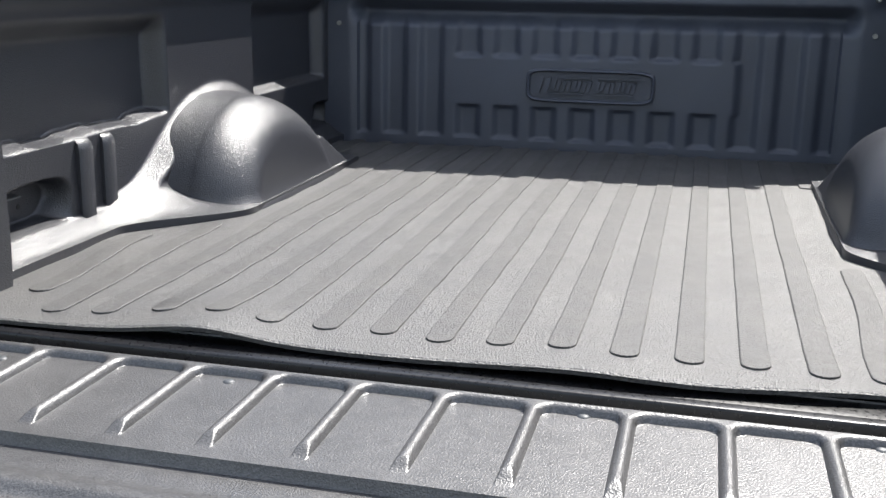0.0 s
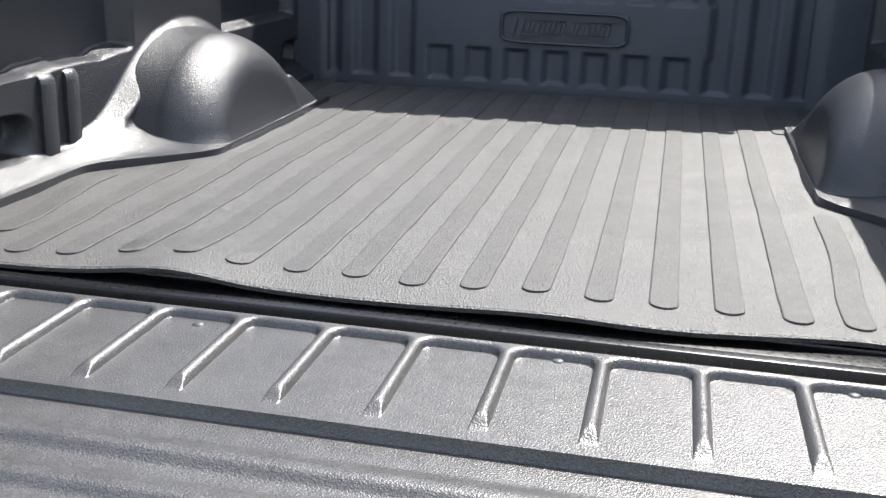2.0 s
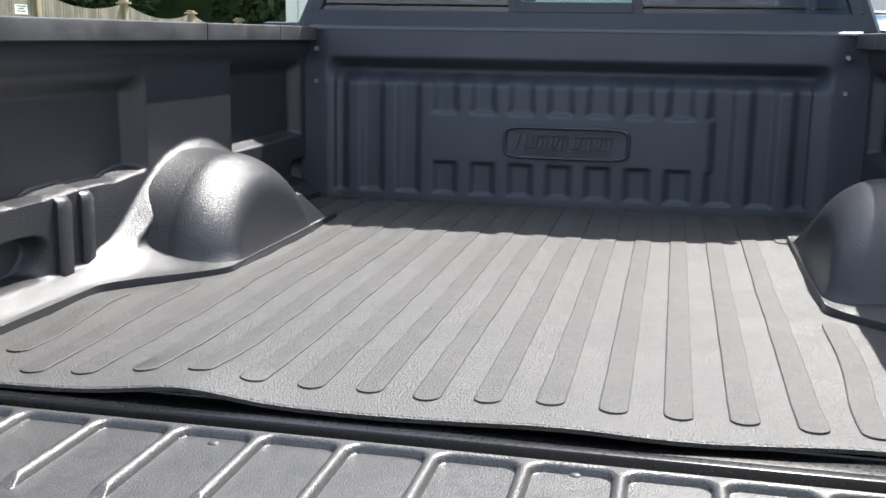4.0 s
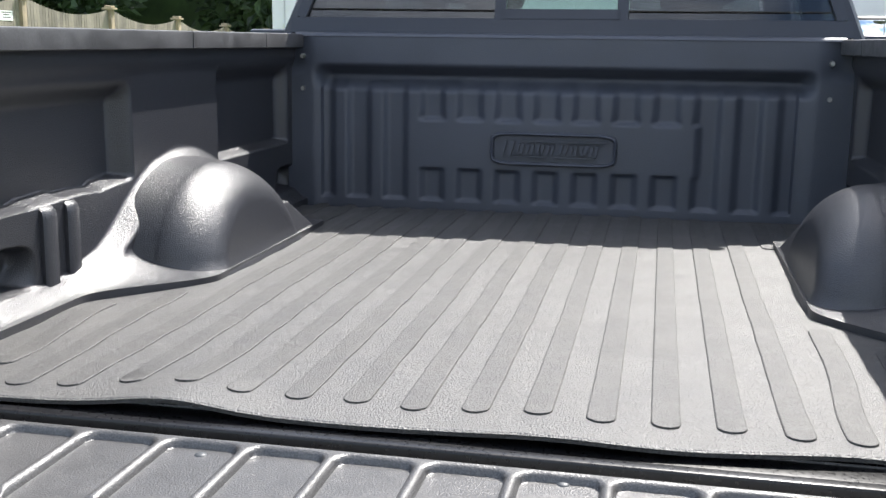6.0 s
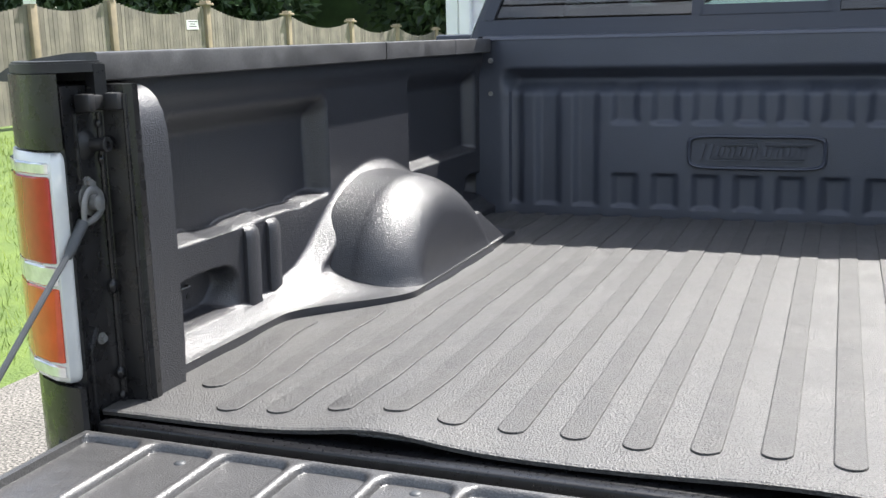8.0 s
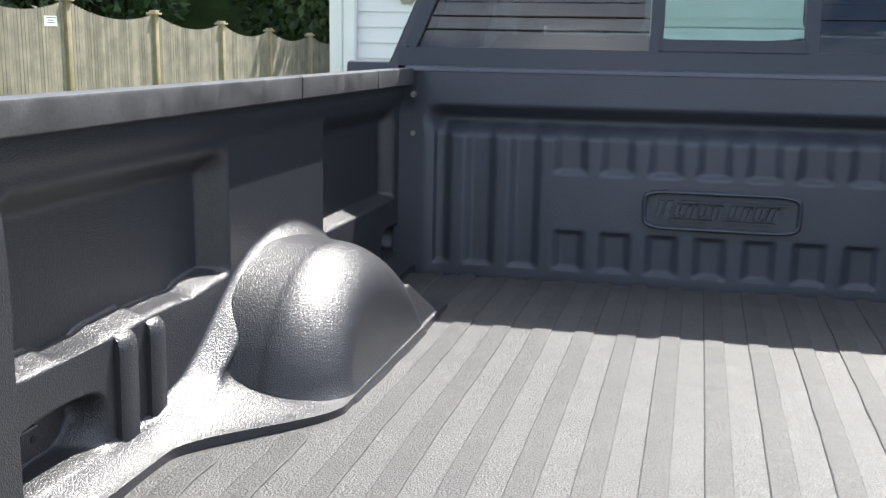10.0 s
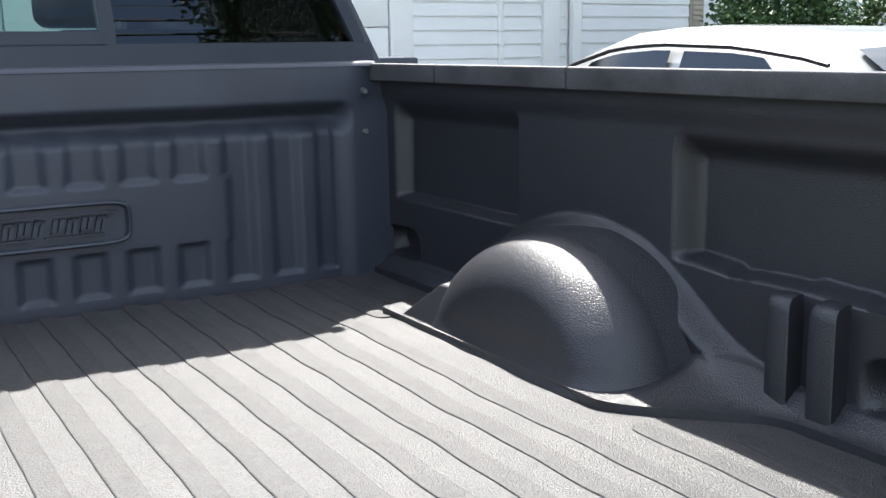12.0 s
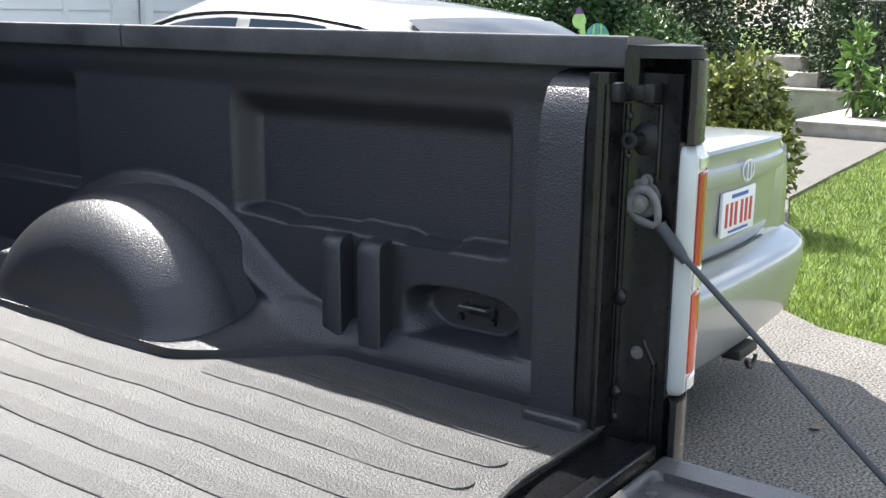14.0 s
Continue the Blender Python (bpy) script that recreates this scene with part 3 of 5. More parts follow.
    cable = part("tailgate_cable", bm, ZINC, truck, "tailgate cable with a folded steel eye")
    bm = bmesh.new()
    tube(bm, start, start + along * 0.046, 0.0085, 0.0075, 12)
    tube(bm, start + along * 0.046, start + along * 0.056, 0.0072, 0.0055, 12)
    part("cable_sleeve", bm, CABLE, cable, "grey crimp sleeve")
    bm = bmesh.new()
    tube(bm, start + along * 0.04, end, 0.0042, 0.0042, 8)
    part("cable_rope", bm, CABLE, cable)


for sx in (-1, 1):
    bm = sheet(lambda y, z: Vector((sx * side_x(y, z) + 0.012, y, z)), side_ys, side_zs)
    liner = part("side_liner", bm, LINER, truck, "black textured side liner with a moulded wheel well", angle=60)
    for yc, w in ((0.445, 0.020), (0.368, 0.022)):
        bm = bmesh.new()
        rings = [[Vector((sx * 0.82, yc - k, z)), Vector((sx * (f + 0.004), yc - k, z)), Vector((sx * f, yc - k + 0.005, z)), Vector((sx * f, yc + k - 0.005, z)), Vector((sx * (f + 0.004), yc + k, z)), Vector((sx * 0.82, yc + k, z))]
                 for z, f, k in ((0.902, 0.768, w), (1.045, 0.766, w), (1.057, 0.768, w - 0.001), (1.064, 0.774, w - 0.002), (1.068, 0.788, w - 0.004))]
        loft(bm, rings)
        part("stake_rib", bm, LINER, liner)
    tie_down(liner, sx)
    bm = bmesh.new()
    sheet(lambda a, v: Vector((sx * well_point(a, v)[0] + 0.012, *well_point(a, v)[1:])), span(0, 1, 120), span(0, 2, 20)[:-1] + span(2, 6, 36)[:-1] + span(6, 8, 24), bm)
    part("wheel_well", bm, LINER, liner, "black moulded wheel well with a rounded shoulder", angle=80)
    # rear column with a rounded shoulder
    bm = bmesh.new()
    prof = [(0.718, 0.868), (0.714, 0.95), (0.714, 1.10), (0.714, 1.22), (0.717, 1.272), (0.722, 1.295), (0.731, 1.314), (0.744, 1.327), (0.762, 1.335), (0.785, 1.339), (0.81, 1.340)]
    sheet(lambda k, y: Vector((sx * prof[k][0], y, prof[k][1])), list(range(len(prof))), [-0.016, -0.012, 0.0, 0.02, 0.04, 0.048], bm)
    sheet(lambda k, j: Vector((sx * (prof[k][0] + (0, 0.1)[j]), 0.048, prof[k][1])), list(range(len(prof))), [0, 1], bm)
    sheet(lambda k, j: Vector((sx * (prof[k][0] + (0, 0.03)[j]), -0.016, prof[k][1])), list(range(len(prof))), [0, 1], bm)
    bmesh.ops.remove_doubles(bm, verts=bm.verts, dist=0.0004)
    bmesh.ops.translate(bm, verts=bm.verts, vec=(0.01, 0, 0))
    part("rear_column", bm, LINER, liner, "textured rounded rear column of the liner", angle=50)
    bm = bmesh.new()
    box(bm, min(sx * 0.712, sx * 0.80), max(sx * 0.712, sx * 0.80), -0.034, 0.055, 0.872, 0.895, 0.006, 3)
    part("column_foot", bm, LINER, liner)

    # plastic rail cap, in three lengths with open joints
    cuts = (-0.05, 0.93, 1.38, 1.70)
    for y0, y1 in zip(cuts, cuts[1:]):
        bm = bmesh.new()
        prof = [(0.755, 1.342), (0.752, 1.344), (0.751, 1.377), (0.7525, 1.3805), (0.757, 1.382), (0.80, 1.381), (0.86, 1.374), (0.91, 1.362), (0.925, 1.354), (0.928, 1.345), (0.92, 1.343), (0.76, 1.343)]
        loft(bm, [[Vector((sx * x + 0.010, y, z)) for x, z in prof] for y in (y0, y0 + 0.002, y1 - 0.007, y1 - 0.005)])
        part("rail_cap", bm, RAILCAP, truck, "weathered grey plastic bed rail cap")
    rear_corner(sx)


# ---------------------------------------------------------------- tailgate
TGZ = 0.868
PITCH = 0.1121
GX = -0.018


def gate_z(x, y):
    """Height of the lowered tailgate's lining."""
    z = TGZ
    # pans between the ribs, closed at the hinge side
    k = (x - GX) / PITCH
    to_rib = abs(k - math.floor(k) - 0.5) * PITCH        # 0 on a rib
    ax = PITCH / 2 - to_rib                                # 0 in the middle of a pan
    half = 0.0496
    r = 0.02
    dx, dy = max(0.0, ax - (half - r)), max(0.0, (y + 0.146) + r)
    d = math.hypot(dx, dy)
    across = min(1.0, max(0.0, (d - (r - 0.003)) / (PITCH / 2 - half + 0.003)))
    pan = 1 - math.sqrt(1 - (1 - across) ** 2)
    if abs(x - GX) > 6.4 * PITCH:
        pan = 0
    # the ribs end in blunt noses on the low flat before the foot
    low = smooth(-0.350, -0.318, y)
    z -= 0.0105 * max(pan, 1 - low)
    # step along the foot of the pans and shallow waves beyond
    if y < -0.3:
        z -= 0.015 * smooth(-0.370, -0.3735, y)
        z += 0.006 * smooth(-0.415, -0.445, y) - 0.009 * smooth(-0.452, -0.470, y) + 0.006 * smooth(-0.485, -0.515, y)
        z -= 0.008 * smooth(-0.522, -0.538, y) - 0.005 * smooth(-0.545, -0.575, y)
        z -= 0.008 * math.exp(-(((x + 0.222) / 0.014) ** 2 + ((y + 0.574) / 0.012) ** 2))
    z -= 0.012 * smooth(-0.595, -0.612, y) + 0.014 * smooth(-0.1385, -0.130, y) + 0.02 * smooth(0.745, 0.765, abs(x))
    return z


gate_x = sorted({round(c + o, 5) for c in [GX + PITCH * (k + 0.5) for k in range(-7, 7)] for o in
                 (0, -0.003, 0.003, -0.0055, 0.0055, -0.0075, 0.0075, -0.009, 0.009, -0.0101, 0.0101, -0.0109, 0.0109, -0.0116, 0.0116, -0.0135, 0.0135, -0.016, 0.016, -0.019, 0.019, -0.022, 0.022, -0.025, 0.025, -0.028, 0.028, -0.034, 0.034, -0.045, 0.045) if abs(c + o) < 0.765} | {-0.77, 0.77, -0.755, 0.755})
gate_y = span(-0.615, -0.42, 44)[:-1] + span(-0.42, -0.32, 48)[:-1] + span(-0.32, -0.195, 8)[:-1] + span(-0.195, -0.130, 40)
bm = bmesh.new()
box(bm, -0.765, 0.765, -0.62, -0.128, 0.78, 0.825, 0.012, 3)
tailgate = part("tailgate", bm, PAINT, truck, "lowered black tailgate lying flat")
bm = sheet(lambda x, y: Vector((x, y, gate_z(x, y))), gate_x, gate_y)
part("tailgate_liner", bm, GATE, tailgate, "black textured tailgate liner with raised ribs", angle=60)
bm = bmesh.new()
box(bm, -0.77, 0.77, -0.68, -0.618, 0.80, 0.85, 0.012, 3)
part("tailgate_top_cap", bm, RAILCAP, tailgate, "grey plastic edge cap of the tailgate")
for x, y in ((-0.567, -0.175), (-0.24, -0.166), (0.21, -0.15), (0.542, -0.15), (0.66, -0.16)):
    bm = bmesh.new()
    bmesh.ops.create_uvsphere(bm, u_segments=12, v_segments=6, radius=0.008, matrix=Matrix.Translation((x, y, gate_z(x, y))) @ Matrix.Diagonal((1, 1, 0.35, 1)))
    part("rivet", bm, CABLE, tailgate, "round dull rivet")
for sx in (-1, 1):
    bm = bmesh.new()
    tube(bm, (sx * 0.70, -0.118, 0.835), (sx * 0.80, -0.118, 0.835), 0.016, 0.016, 12)
    part("hinge", bm, PAINT, tailgate)

# ---------------------------------------------------------------- cab
def cab_half(z):
    return 0.965 - 0.0 * z if z < 1.34 else 0.95 - 0.36 * (z - 1.34) - 0.12 * max(0, z - 1.6)


def glass_y(z):
    return 1.742 + 0.30 * (z - 1.40)


def pane(bm, corners, t=0.005):
    """A flat pane through four (x, z) corners in the rear window's plane."""
    lo = [Vector((x, glass_y(z), z)) for x, z in corners]
    hi = [p + Vector((0, t, 0)) for p in lo]
    loft(bm, [lo, hi])
    return bm


bm = bmesh.new()
box(bm, -0.95, 0.95, 1.765, 1.80, 0.5, 1.395, 0.01)
cab = part("cab", bm, NAVY, truck, "dark blue-black cab of the pickup")
for sx in (-1, 1):
    bm = bmesh.new()
    box(bm, min(sx * 0.92, sx * 0.965), max(sx * 0.92, sx * 0.965), 1.77, 4.0, 0.5, 1.36, 0.012)
    part("cab_side", bm, NAVY, cab)
bm = bmesh.new()
box(bm, -0.95, 0.95, 3.75, 5.45, 0.6, 1.22, 0.06, 4)
part("bonnet", bm, NAVY, cab)
bm = bmesh.new()
box(bm, -0.9, 0.9, 1.81, 3.74, 0.5, 0.56, 0.01)
part("cab_floor", bm, TRIM, cab)

TOPZ = 1.845
def bar(bm, p, q, w, d=0.03):
    """A flat frame bar in the rear window's plane between two (x, z) points."""
    (x0, z0), (x1, z1) = p, q
    ln = math.hypot(x1 - x0, z1 - z0)
    nx, nz = -(z1 - z0) / ln * w / 2, (x1 - x0) / ln * w / 2
    quad = [(x0 + nx, z0 + nz), (x1 + nx, z1 + nz), (x1 - nx, z1 - nz), (x0 - nx, z0 - nz)]
    loft(bm, [[Vector((x, glass_y(z) - 0.012, z)) for x, z in quad], [Vector((x, glass_y(z) - 0.012 + d, z)) for x, z in quad]])


bm = bmesh.new()
bar(bm, (-0.80, 1.409), (0.80, 1.409), 0.046)
bar(bm, (-0.72, TOPZ), (0.72, TOPZ), 0.05)
for sx in (-1, 1):
    bar(bm, (sx * 0.772, 1.432), (sx * 0.633, TOPZ - 0.02), 0.03)
    bar(bm, (sx * 0.175 + 0.006, 1.432), (sx * 0.175 + 0.006, TOPZ - 0.025), 0.031)
bar(bm, (-0.165, 1.444), (0.175, 1.444), 0.03)
part("rear_window_frame", bm, NAVY, cab, "dark blue-grey rear window frame", smooth=False)
half_at = lambda z: 0.757 - 0.34 * (z - 1.43)
for nm, xs0, zb, mt in (("left_pane", (-1, -0.186), 1.43, TINT), ("centre_pane", (-0.154, 0.166), 1.458, CLEARGLASS), ("right_pane", (0.198, 1), 1.43, TINT)):
    bm = bmesh.new()
    a, b = xs0
    l0, l1 = (-half_at(zb), -half_at(TOPZ - 0.02)) if a == -1 else (a, a)
    r0, r1 = (half_at(zb), half_at(TOPZ - 0.02)) if b == 1 else (b, b)
    pane(bm, [(l0, zb), (r0, zb), (r1, TOPZ - 0.02), (l1, TOPZ - 0.02)])
    ob = part("rear_window_pane", bm, mt, cab, "clear sliding centre pane" if nm == "centre_pane" else "tinted rear window pane", smooth=False)
    ob.visible_shadow = False
# pillars, roof
for sx in (-1, 1):
    bm = bmesh.new()
    rings = []
    for z in (1.36, 1.42, 1.5, 1.6, 1.7, 1.8, 1.87):
        o, i = cab_half(z) - 0.10, 0.795 - 0.34 * (z - 1.41)
        yb = glass_y(z) - 0.012
        rings.append([Vector((sx * (i - 0.005), yb + 0.004, z)), Vector((sx * (o - 0.012), yb + 0.008, z)), Vector((sx * o, yb + 0.03, z)), Vector((sx * o, yb + 0.20, z)), Vector((sx * (o - 0.04), yb + 0.20, z)), Vector((sx * (i - 0.005), yb + 0.05, z))])
    loft(bm, rings)
    part("rear_pillar", bm, NAVY, cab, "dark blue-grey rear cab pillar", angle=30)
bm = bmesh.new()
rings = []
for y, z, h in ((1.905, 1.855, 0.70), (1.94, 1.895, 0.71), (2.1, 1.925, 0.72), (2.7, 1.935, 0.72), (3.2, 1.90, 0.71), (3.35, 1.86, 0.69)):
    rings.append([Vector((-h - 0.02, y, z - 0.06)), Vector((-h, y, z - 0.015)), Vector((-h * 0.8, y, z)), Vector((0, y, z + 0.012)), Vector((h * 0.8, y, z)), Vector((h, y, z - 0.015)), Vector((h + 0.02, y, z - 0.06)), Vector((0, y, z - 0.05))])
loft(bm, rings)
part("roof", bm, NAVY, cab, "dark cab roof", angle=40)
# unseen block, added off centre so the roof's shadow steps across the mat
bm = bmesh.new()
box(bm, -0.30, 0.16, 1.865, 1.96, 1.845, 1.90, 0.012, 3)
part("roof_shadow_block", bm, NAVY, cab, "unseen dark block on the roof edge, added to shape its shadow")
for sx in (-1, 1):
    bm = bmesh.new()
    for y0, y1 in ((2.62, 2.70), ):
        loft(bm, [[Vector((sx * 0.86, y0, 1.36)), Vector((sx * 0.86, y1, 1.36)), Vector((sx * 0.80, y1, 1.36)), Vector((sx * 0.80, y0, 1.36))],
                  [Vector((sx * 0.72, y0, 1.88)), Vector((sx * 0.72, y1, 1.88)), Vector((sx * 0.66, y1, 1.88)), Vector((sx * 0.66, y0, 1.88))]])
    part("side_pillar", bm, NAVY, cab)
    bm = bmesh.new()
    loft(bm, [[Vector((sx * 0.88, 4.0, 1.25)), Vector((sx * 0.88, 4.1, 1.25)), Vector((sx * 0.80, 4.1, 1.25)), Vector((sx * 0.80, 4.0, 1.25))],
              [Vector((sx * 0.73, 3.3, 1.88)), Vector((sx * 0.73, 3.38, 1.88)), Vector((sx * 0.65, 3.38, 1.88)), Vector((sx * 0.65, 3.3, 1.88))]])
    part("front_pillar", bm, NAVY, cab)
    bm = bmesh.new()
    quad = [(0.835, 1.98, 1.36), (0.835, 3.86, 1.36), (0.70, 3.36, 1.86), (0.70, 2.02, 1.86)]
    loft(bm, [[Vector((sx * (x + d), y, z)) for x, y, z in quad] for d in (0.0, 0.005)])
    part("side_window", bm, TINT, cab, "tinted cab side window", smooth=False)
    bm = bmesh.new()
    box(bm, min(sx * 1.05, sx * 1.245), max(sx * 1.05, sx * 1.245), 3.42, 3.55, 1.30, 1.49, 0.03, 3)
    box(bm, min(sx * 0.9, sx * 1.08), max(sx * 0.9, sx * 1.08), 3.46, 3.52, 1.32, 1.37, 0.01)
    mirror = part("door_mirror", bm, TRIM, cab, "black door mirror")
    bm = bmesh.new()
    box(bm, min(sx * 1.066, sx * 1.229), max(sx * 1.066, sx * 1.229), 3.412, 3.419, 1.318, 1.472, 0.002)
    part("mirror_glass", bm, material("mirror_silver", (0.8, 0.82, 0.82), 0.03, metal=1.0, var=0.0), mirror)
bm = bmesh.new()
loft(bm, [[Vector((-0.78, 4.02, 1.24)), Vector((0.78, 4.02, 1.24)), Vector((0.64, 3.36, 1.86)), Vector((-0.64, 3.36, 1.86))],
          [Vector((-0.78, 4.026, 1.246)), Vector((0.78, 4.026, 1.246)), Vector((0.64, 3.366, 1.866)), Vector((-0.64, 3.366, 1.866))]])
ob = part("windscreen", bm, CLEARGLASS, cab, "clear windscreen", smooth=False)
ob.visible_shadow = False
for sx in (-1, 1):
    for y in (2.15, 3.0):
        bm = bmesh.new()
        box(bm, sx * 0.4 - 0.26, sx * 0.4 + 0.26, y, y + 0.14, 0.9, 1.47, 0.05, 4)
        box(bm, sx * 0.4 - 0.26, sx * 0.4 + 0.26, y, y + 0.5, 0.85, 1.0, 0.05, 4)
        part("seat", bm, SEAT, cab, "grey cloth cab seat")
        bm = bmesh.new()
        box(bm, sx * 0.4 - 0.13, sx * 0.4 + 0.13, y + 0.01, y + 0.11, 1.49, 1.68, 0.045, 4)
        part("head_restraint", bm, SEAT, cab)
bm = bmesh.new()
box(bm, -0.13, 0.13, 3.36, 3.4, 1.70, 1.77, 0.015)
part("rear_view_mirror", bm, TRIM, cab)
# wheels and undercarriage
bm = bmesh.new()
box(bm, -0.55, 0.55, -0.08, 5.2, 0.45, 0.62, 0.02)
box(bm, -0.9, 0.9, -0.16, -0.02, 0.48, 0.60, 0.03, 3)
part("chassis", bm, TRIM, truck)
for y in (0.88, 4.45):
    for sx in (-1, 1):
        bm = bmesh.new()
        prof = [(0.20, 0.70), (0.24, 0.70), (0.36, 0.705), (0.388, 0.73), (0.39, 0.80), (0.39, 0.87), (0.388, 0.93), (0.36, 0.955), (0.24, 0.96), (0.20, 0.95)]
        loft(bm, [[Vector((sx * x, y + r * math.cos(a), 0.39 + r * math.sin(a))) for r, x in prof] for a in [2 * math.pi * i / 40 for i in range(41)]], cap=False)
        wheel = part("wheel", bm, TYRE, truck, "black truck tyre")
        bm = bmesh.new()
        tube(bm, (sx * 0.72, y, 0.39), (sx * 0.945, y, 0.39), 0.235, 0.22, 32)
        part("wheel_rim", bm, STEEL, wheel)
# ---------------------------------------------------------------- ground
ASPHALT = material("worn_grey_asphalt", (0.185, 0.172, 0.152), 0.85, var_scale=3, grain=0.3, grain_scale=230, second=(0.135, 0.126, 0.112), speck=0.85, speck_scale=95)
LAWN = material("mown_lawn", (0.13, 0.19, 0.03), 0.8, var=0.4, var_scale=5, grain=0.9, grain_scale=60, second=(0.075, 0.125, 0.02))
BLADE = material("grass_blades", (0.21, 0.29, 0.045), 0.6, var=0.5, var_scale=7, per_leaf=0.4)
CONCRETE = material("pale_concrete", (0.42, 0.39, 0.35), 0.8, var=0.2, var_scale=6, grain=0.4, grain_scale=150)
SIDING = material("white_vinyl_siding", (0.78, 0.79, 0.80), 0.5, var=0.04, var_scale=2, per_object=0.03)
WHITE = material("white_trim_paint", (0.82, 0.83, 0.83), 0.45, var=0.04, var_scale=3)
LOUVRE = material("beige_louvre", (0.42, 0.38, 0.32), 0.6, var=0.1, var_scale=8)
CEDAR = material("silvered_cedar_boards", (0.27, 0.24, 0.195), 0.8, var=0.35, var_scale=3, second=(0.15, 0.135, 0.115), grain=0.3, grain_scale=90, per_object=0.22)
POST = material("cedar_posts", (0.36, 0.29, 0.19), 0.8, var=0.3, var_scale=4, second=(0.22, 0.18, 0.13), per_object=0.1)
LEAF_D = material("dark_leaves", (0.028, 0.06, 0.018), 0.55, var=0.6, var_scale=0.8, per_leaf=0.55)
LEAF_Y = material("yew_needles", (0.035, 0.085, 0.025), 0.6, var=0.5, var_scale=2, per_leaf=0.55)
LEAF_L = material("rhododendron_leaves", (0.17, 0.20, 0.05), 0.4, var=0.6, var_scale=3, per_leaf=0.55)
LEAF_B2 = material("mid_green_leaves", (0.06, 0.12, 0.03), 0.45, var=0.5, var_scale=3, per_leaf=0.55)
LEAF_B = material("broad_pale_leaves", (0.13, 0.24, 0.05), 0.45, var=0.3, var_scale=4, per_leaf=0.55)
BARK = material("grey_bark", (0.11, 0.09, 0.07), 0.9, var=0.4, var_scale=5)
IRON = material("black_iron", (0.012, 0.012, 0.012), 0.5, var=0.2, var_scale=9)
SILVER = material("silver_metallic_car_paint", (0.34, 0.35, 0.345), 0.36, metal=0.35, var=0.05, var_scale=3, coat=0.8)
CARGLASS = material("dark_car_glass", (0.03, 0.035, 0.04), 0.05, var=0.1, var_scale=3, spec=0.8)
BUMPER = material("silver_bumper_plastic", (0.36, 0.37, 0.36), 0.36, metal=0.35, var=0.05, var_scale=3, coat=0.7)


def ground_z(x, y):
    """The yard: level drive, a lawn that rises to the fence."""
    return (0.32 - 0.022 * max(0, y - 10)) * smooth(-2.6, -8.5, x) * smooth(-16, 4, y)


far = [-400, -120, -60, -35, -25, -18, -14, -11, -9.5, -8.5, -7.5, -6.5, -5.5, -4.5, -3.6, -2.6]
bm = sheet(lambda x, y: Vector((x, y, ground_z(x, y) - 0.03)), far + [0, 3, 6, 10, 16, 25, 45, 90, 200, 400],
           [-400, -150, -60, -30, -16, -12, -8, -4, 0, 4, 8, 12, 18, 25, 35, 60, 150, 400])
tagged(part("ground", bm, LAWN), "green mown lawn round the drive", "lawn", kind="structure")
drive = [(-3.0, -14), (4.3, -14), (4.3, -4), (4.3, 0.1), (4.36, 0.39), (4.455, 0.71), (4.66, 0.954), (5.95, 1.36), (8.1, 2.06), (9.9, 2.19), (12.4, 2.34), (13.02, 2.4),
         (13.02, 3.95), (9.5, 3.8), (7.0, 3.6), (5.4, 3.6), (4.9, 4.2), (4.8, 7.6), (-2.4, 7.6), (-3.0, 4)]
bm = slab(bmesh.new(), drive, -0.06, 0.0)
tagged(part("driveway", bm, ASPHALT, smooth=False), "worn grey asphalt driveway with a path to the steps", "driveway", kind="structure")


bm = slab(bmesh.new(), [(-90, -30), (90, -30), (90, -9), (4.6, -9), (-3.3, -9), (-90, -9)], -0.07, -0.004)
tagged(part("road", bm, ASPHALT, smooth=False), "grey asphalt street at the end of the drive", "road", kind="structure")


def blades(name, spots, n, seed, h=0.07):
    rnd = random.Random(seed)
    vs, fs = [], []
    for _ in range(n):
        x, y = spots(rnd)
        a, l = rnd.uniform(0, 6.3), h * rnd.uniform(0.5, 1.2)
        z = ground_z(x, y) - 0.035
        dx, dy = math.cos(a) * 0.0032, math.sin(a) * 0.0032
        lx, ly = rnd.gauss(0, 0.02), rnd.gauss(0, 0.02)
        k = len(vs)
        vs += [(x - dx, y - dy, z), (x + dx, y + dy, z), (x + lx, y + ly, z + l)]
        fs.append((k, k + 1, k + 2))
    me = bpy.data.meshes.new(name)
    me.from_pydata(vs, [], fs)
    me.materials.append(BLADE)
    tagged(new(name, me), "short sunlit lawn grass", "grass", kind="stuff")


def lawn_right(r):
    while True:
        x, y = 4.3 + 9.0 * r.random() ** 1.5, r.uniform(-4, 2.4)
        edge = 0.39 + 1.87 * (x - 4.36) if x < 4.66 else 0.954 + 0.315 * (x - 4.66) if x < 8.1 else 2.06 + 0.065 * (x - 8.1)
        if y < edge + r.gauss(0, 0.03):
            return x, y


blades("grass", lawn_right, 170000, 3, 0.05)
blades("grass", lambda r: (r.uniform(-9.3, -3.2), r.uniform(1, 14)), 30000, 4)

# ---------------------------------------------------------------- house
HY = 7.7
house = thing("house", "white clapboard house with a garage behind the truck", "house")
bm = bmesh.new()
box(bm, -3.1, 16.0, HY + 0.03, HY + 6.0, -0.05, 3.6)
part("wall", bm, WHITE, house, "white house wall", smooth=False)
EXPO = 0.128


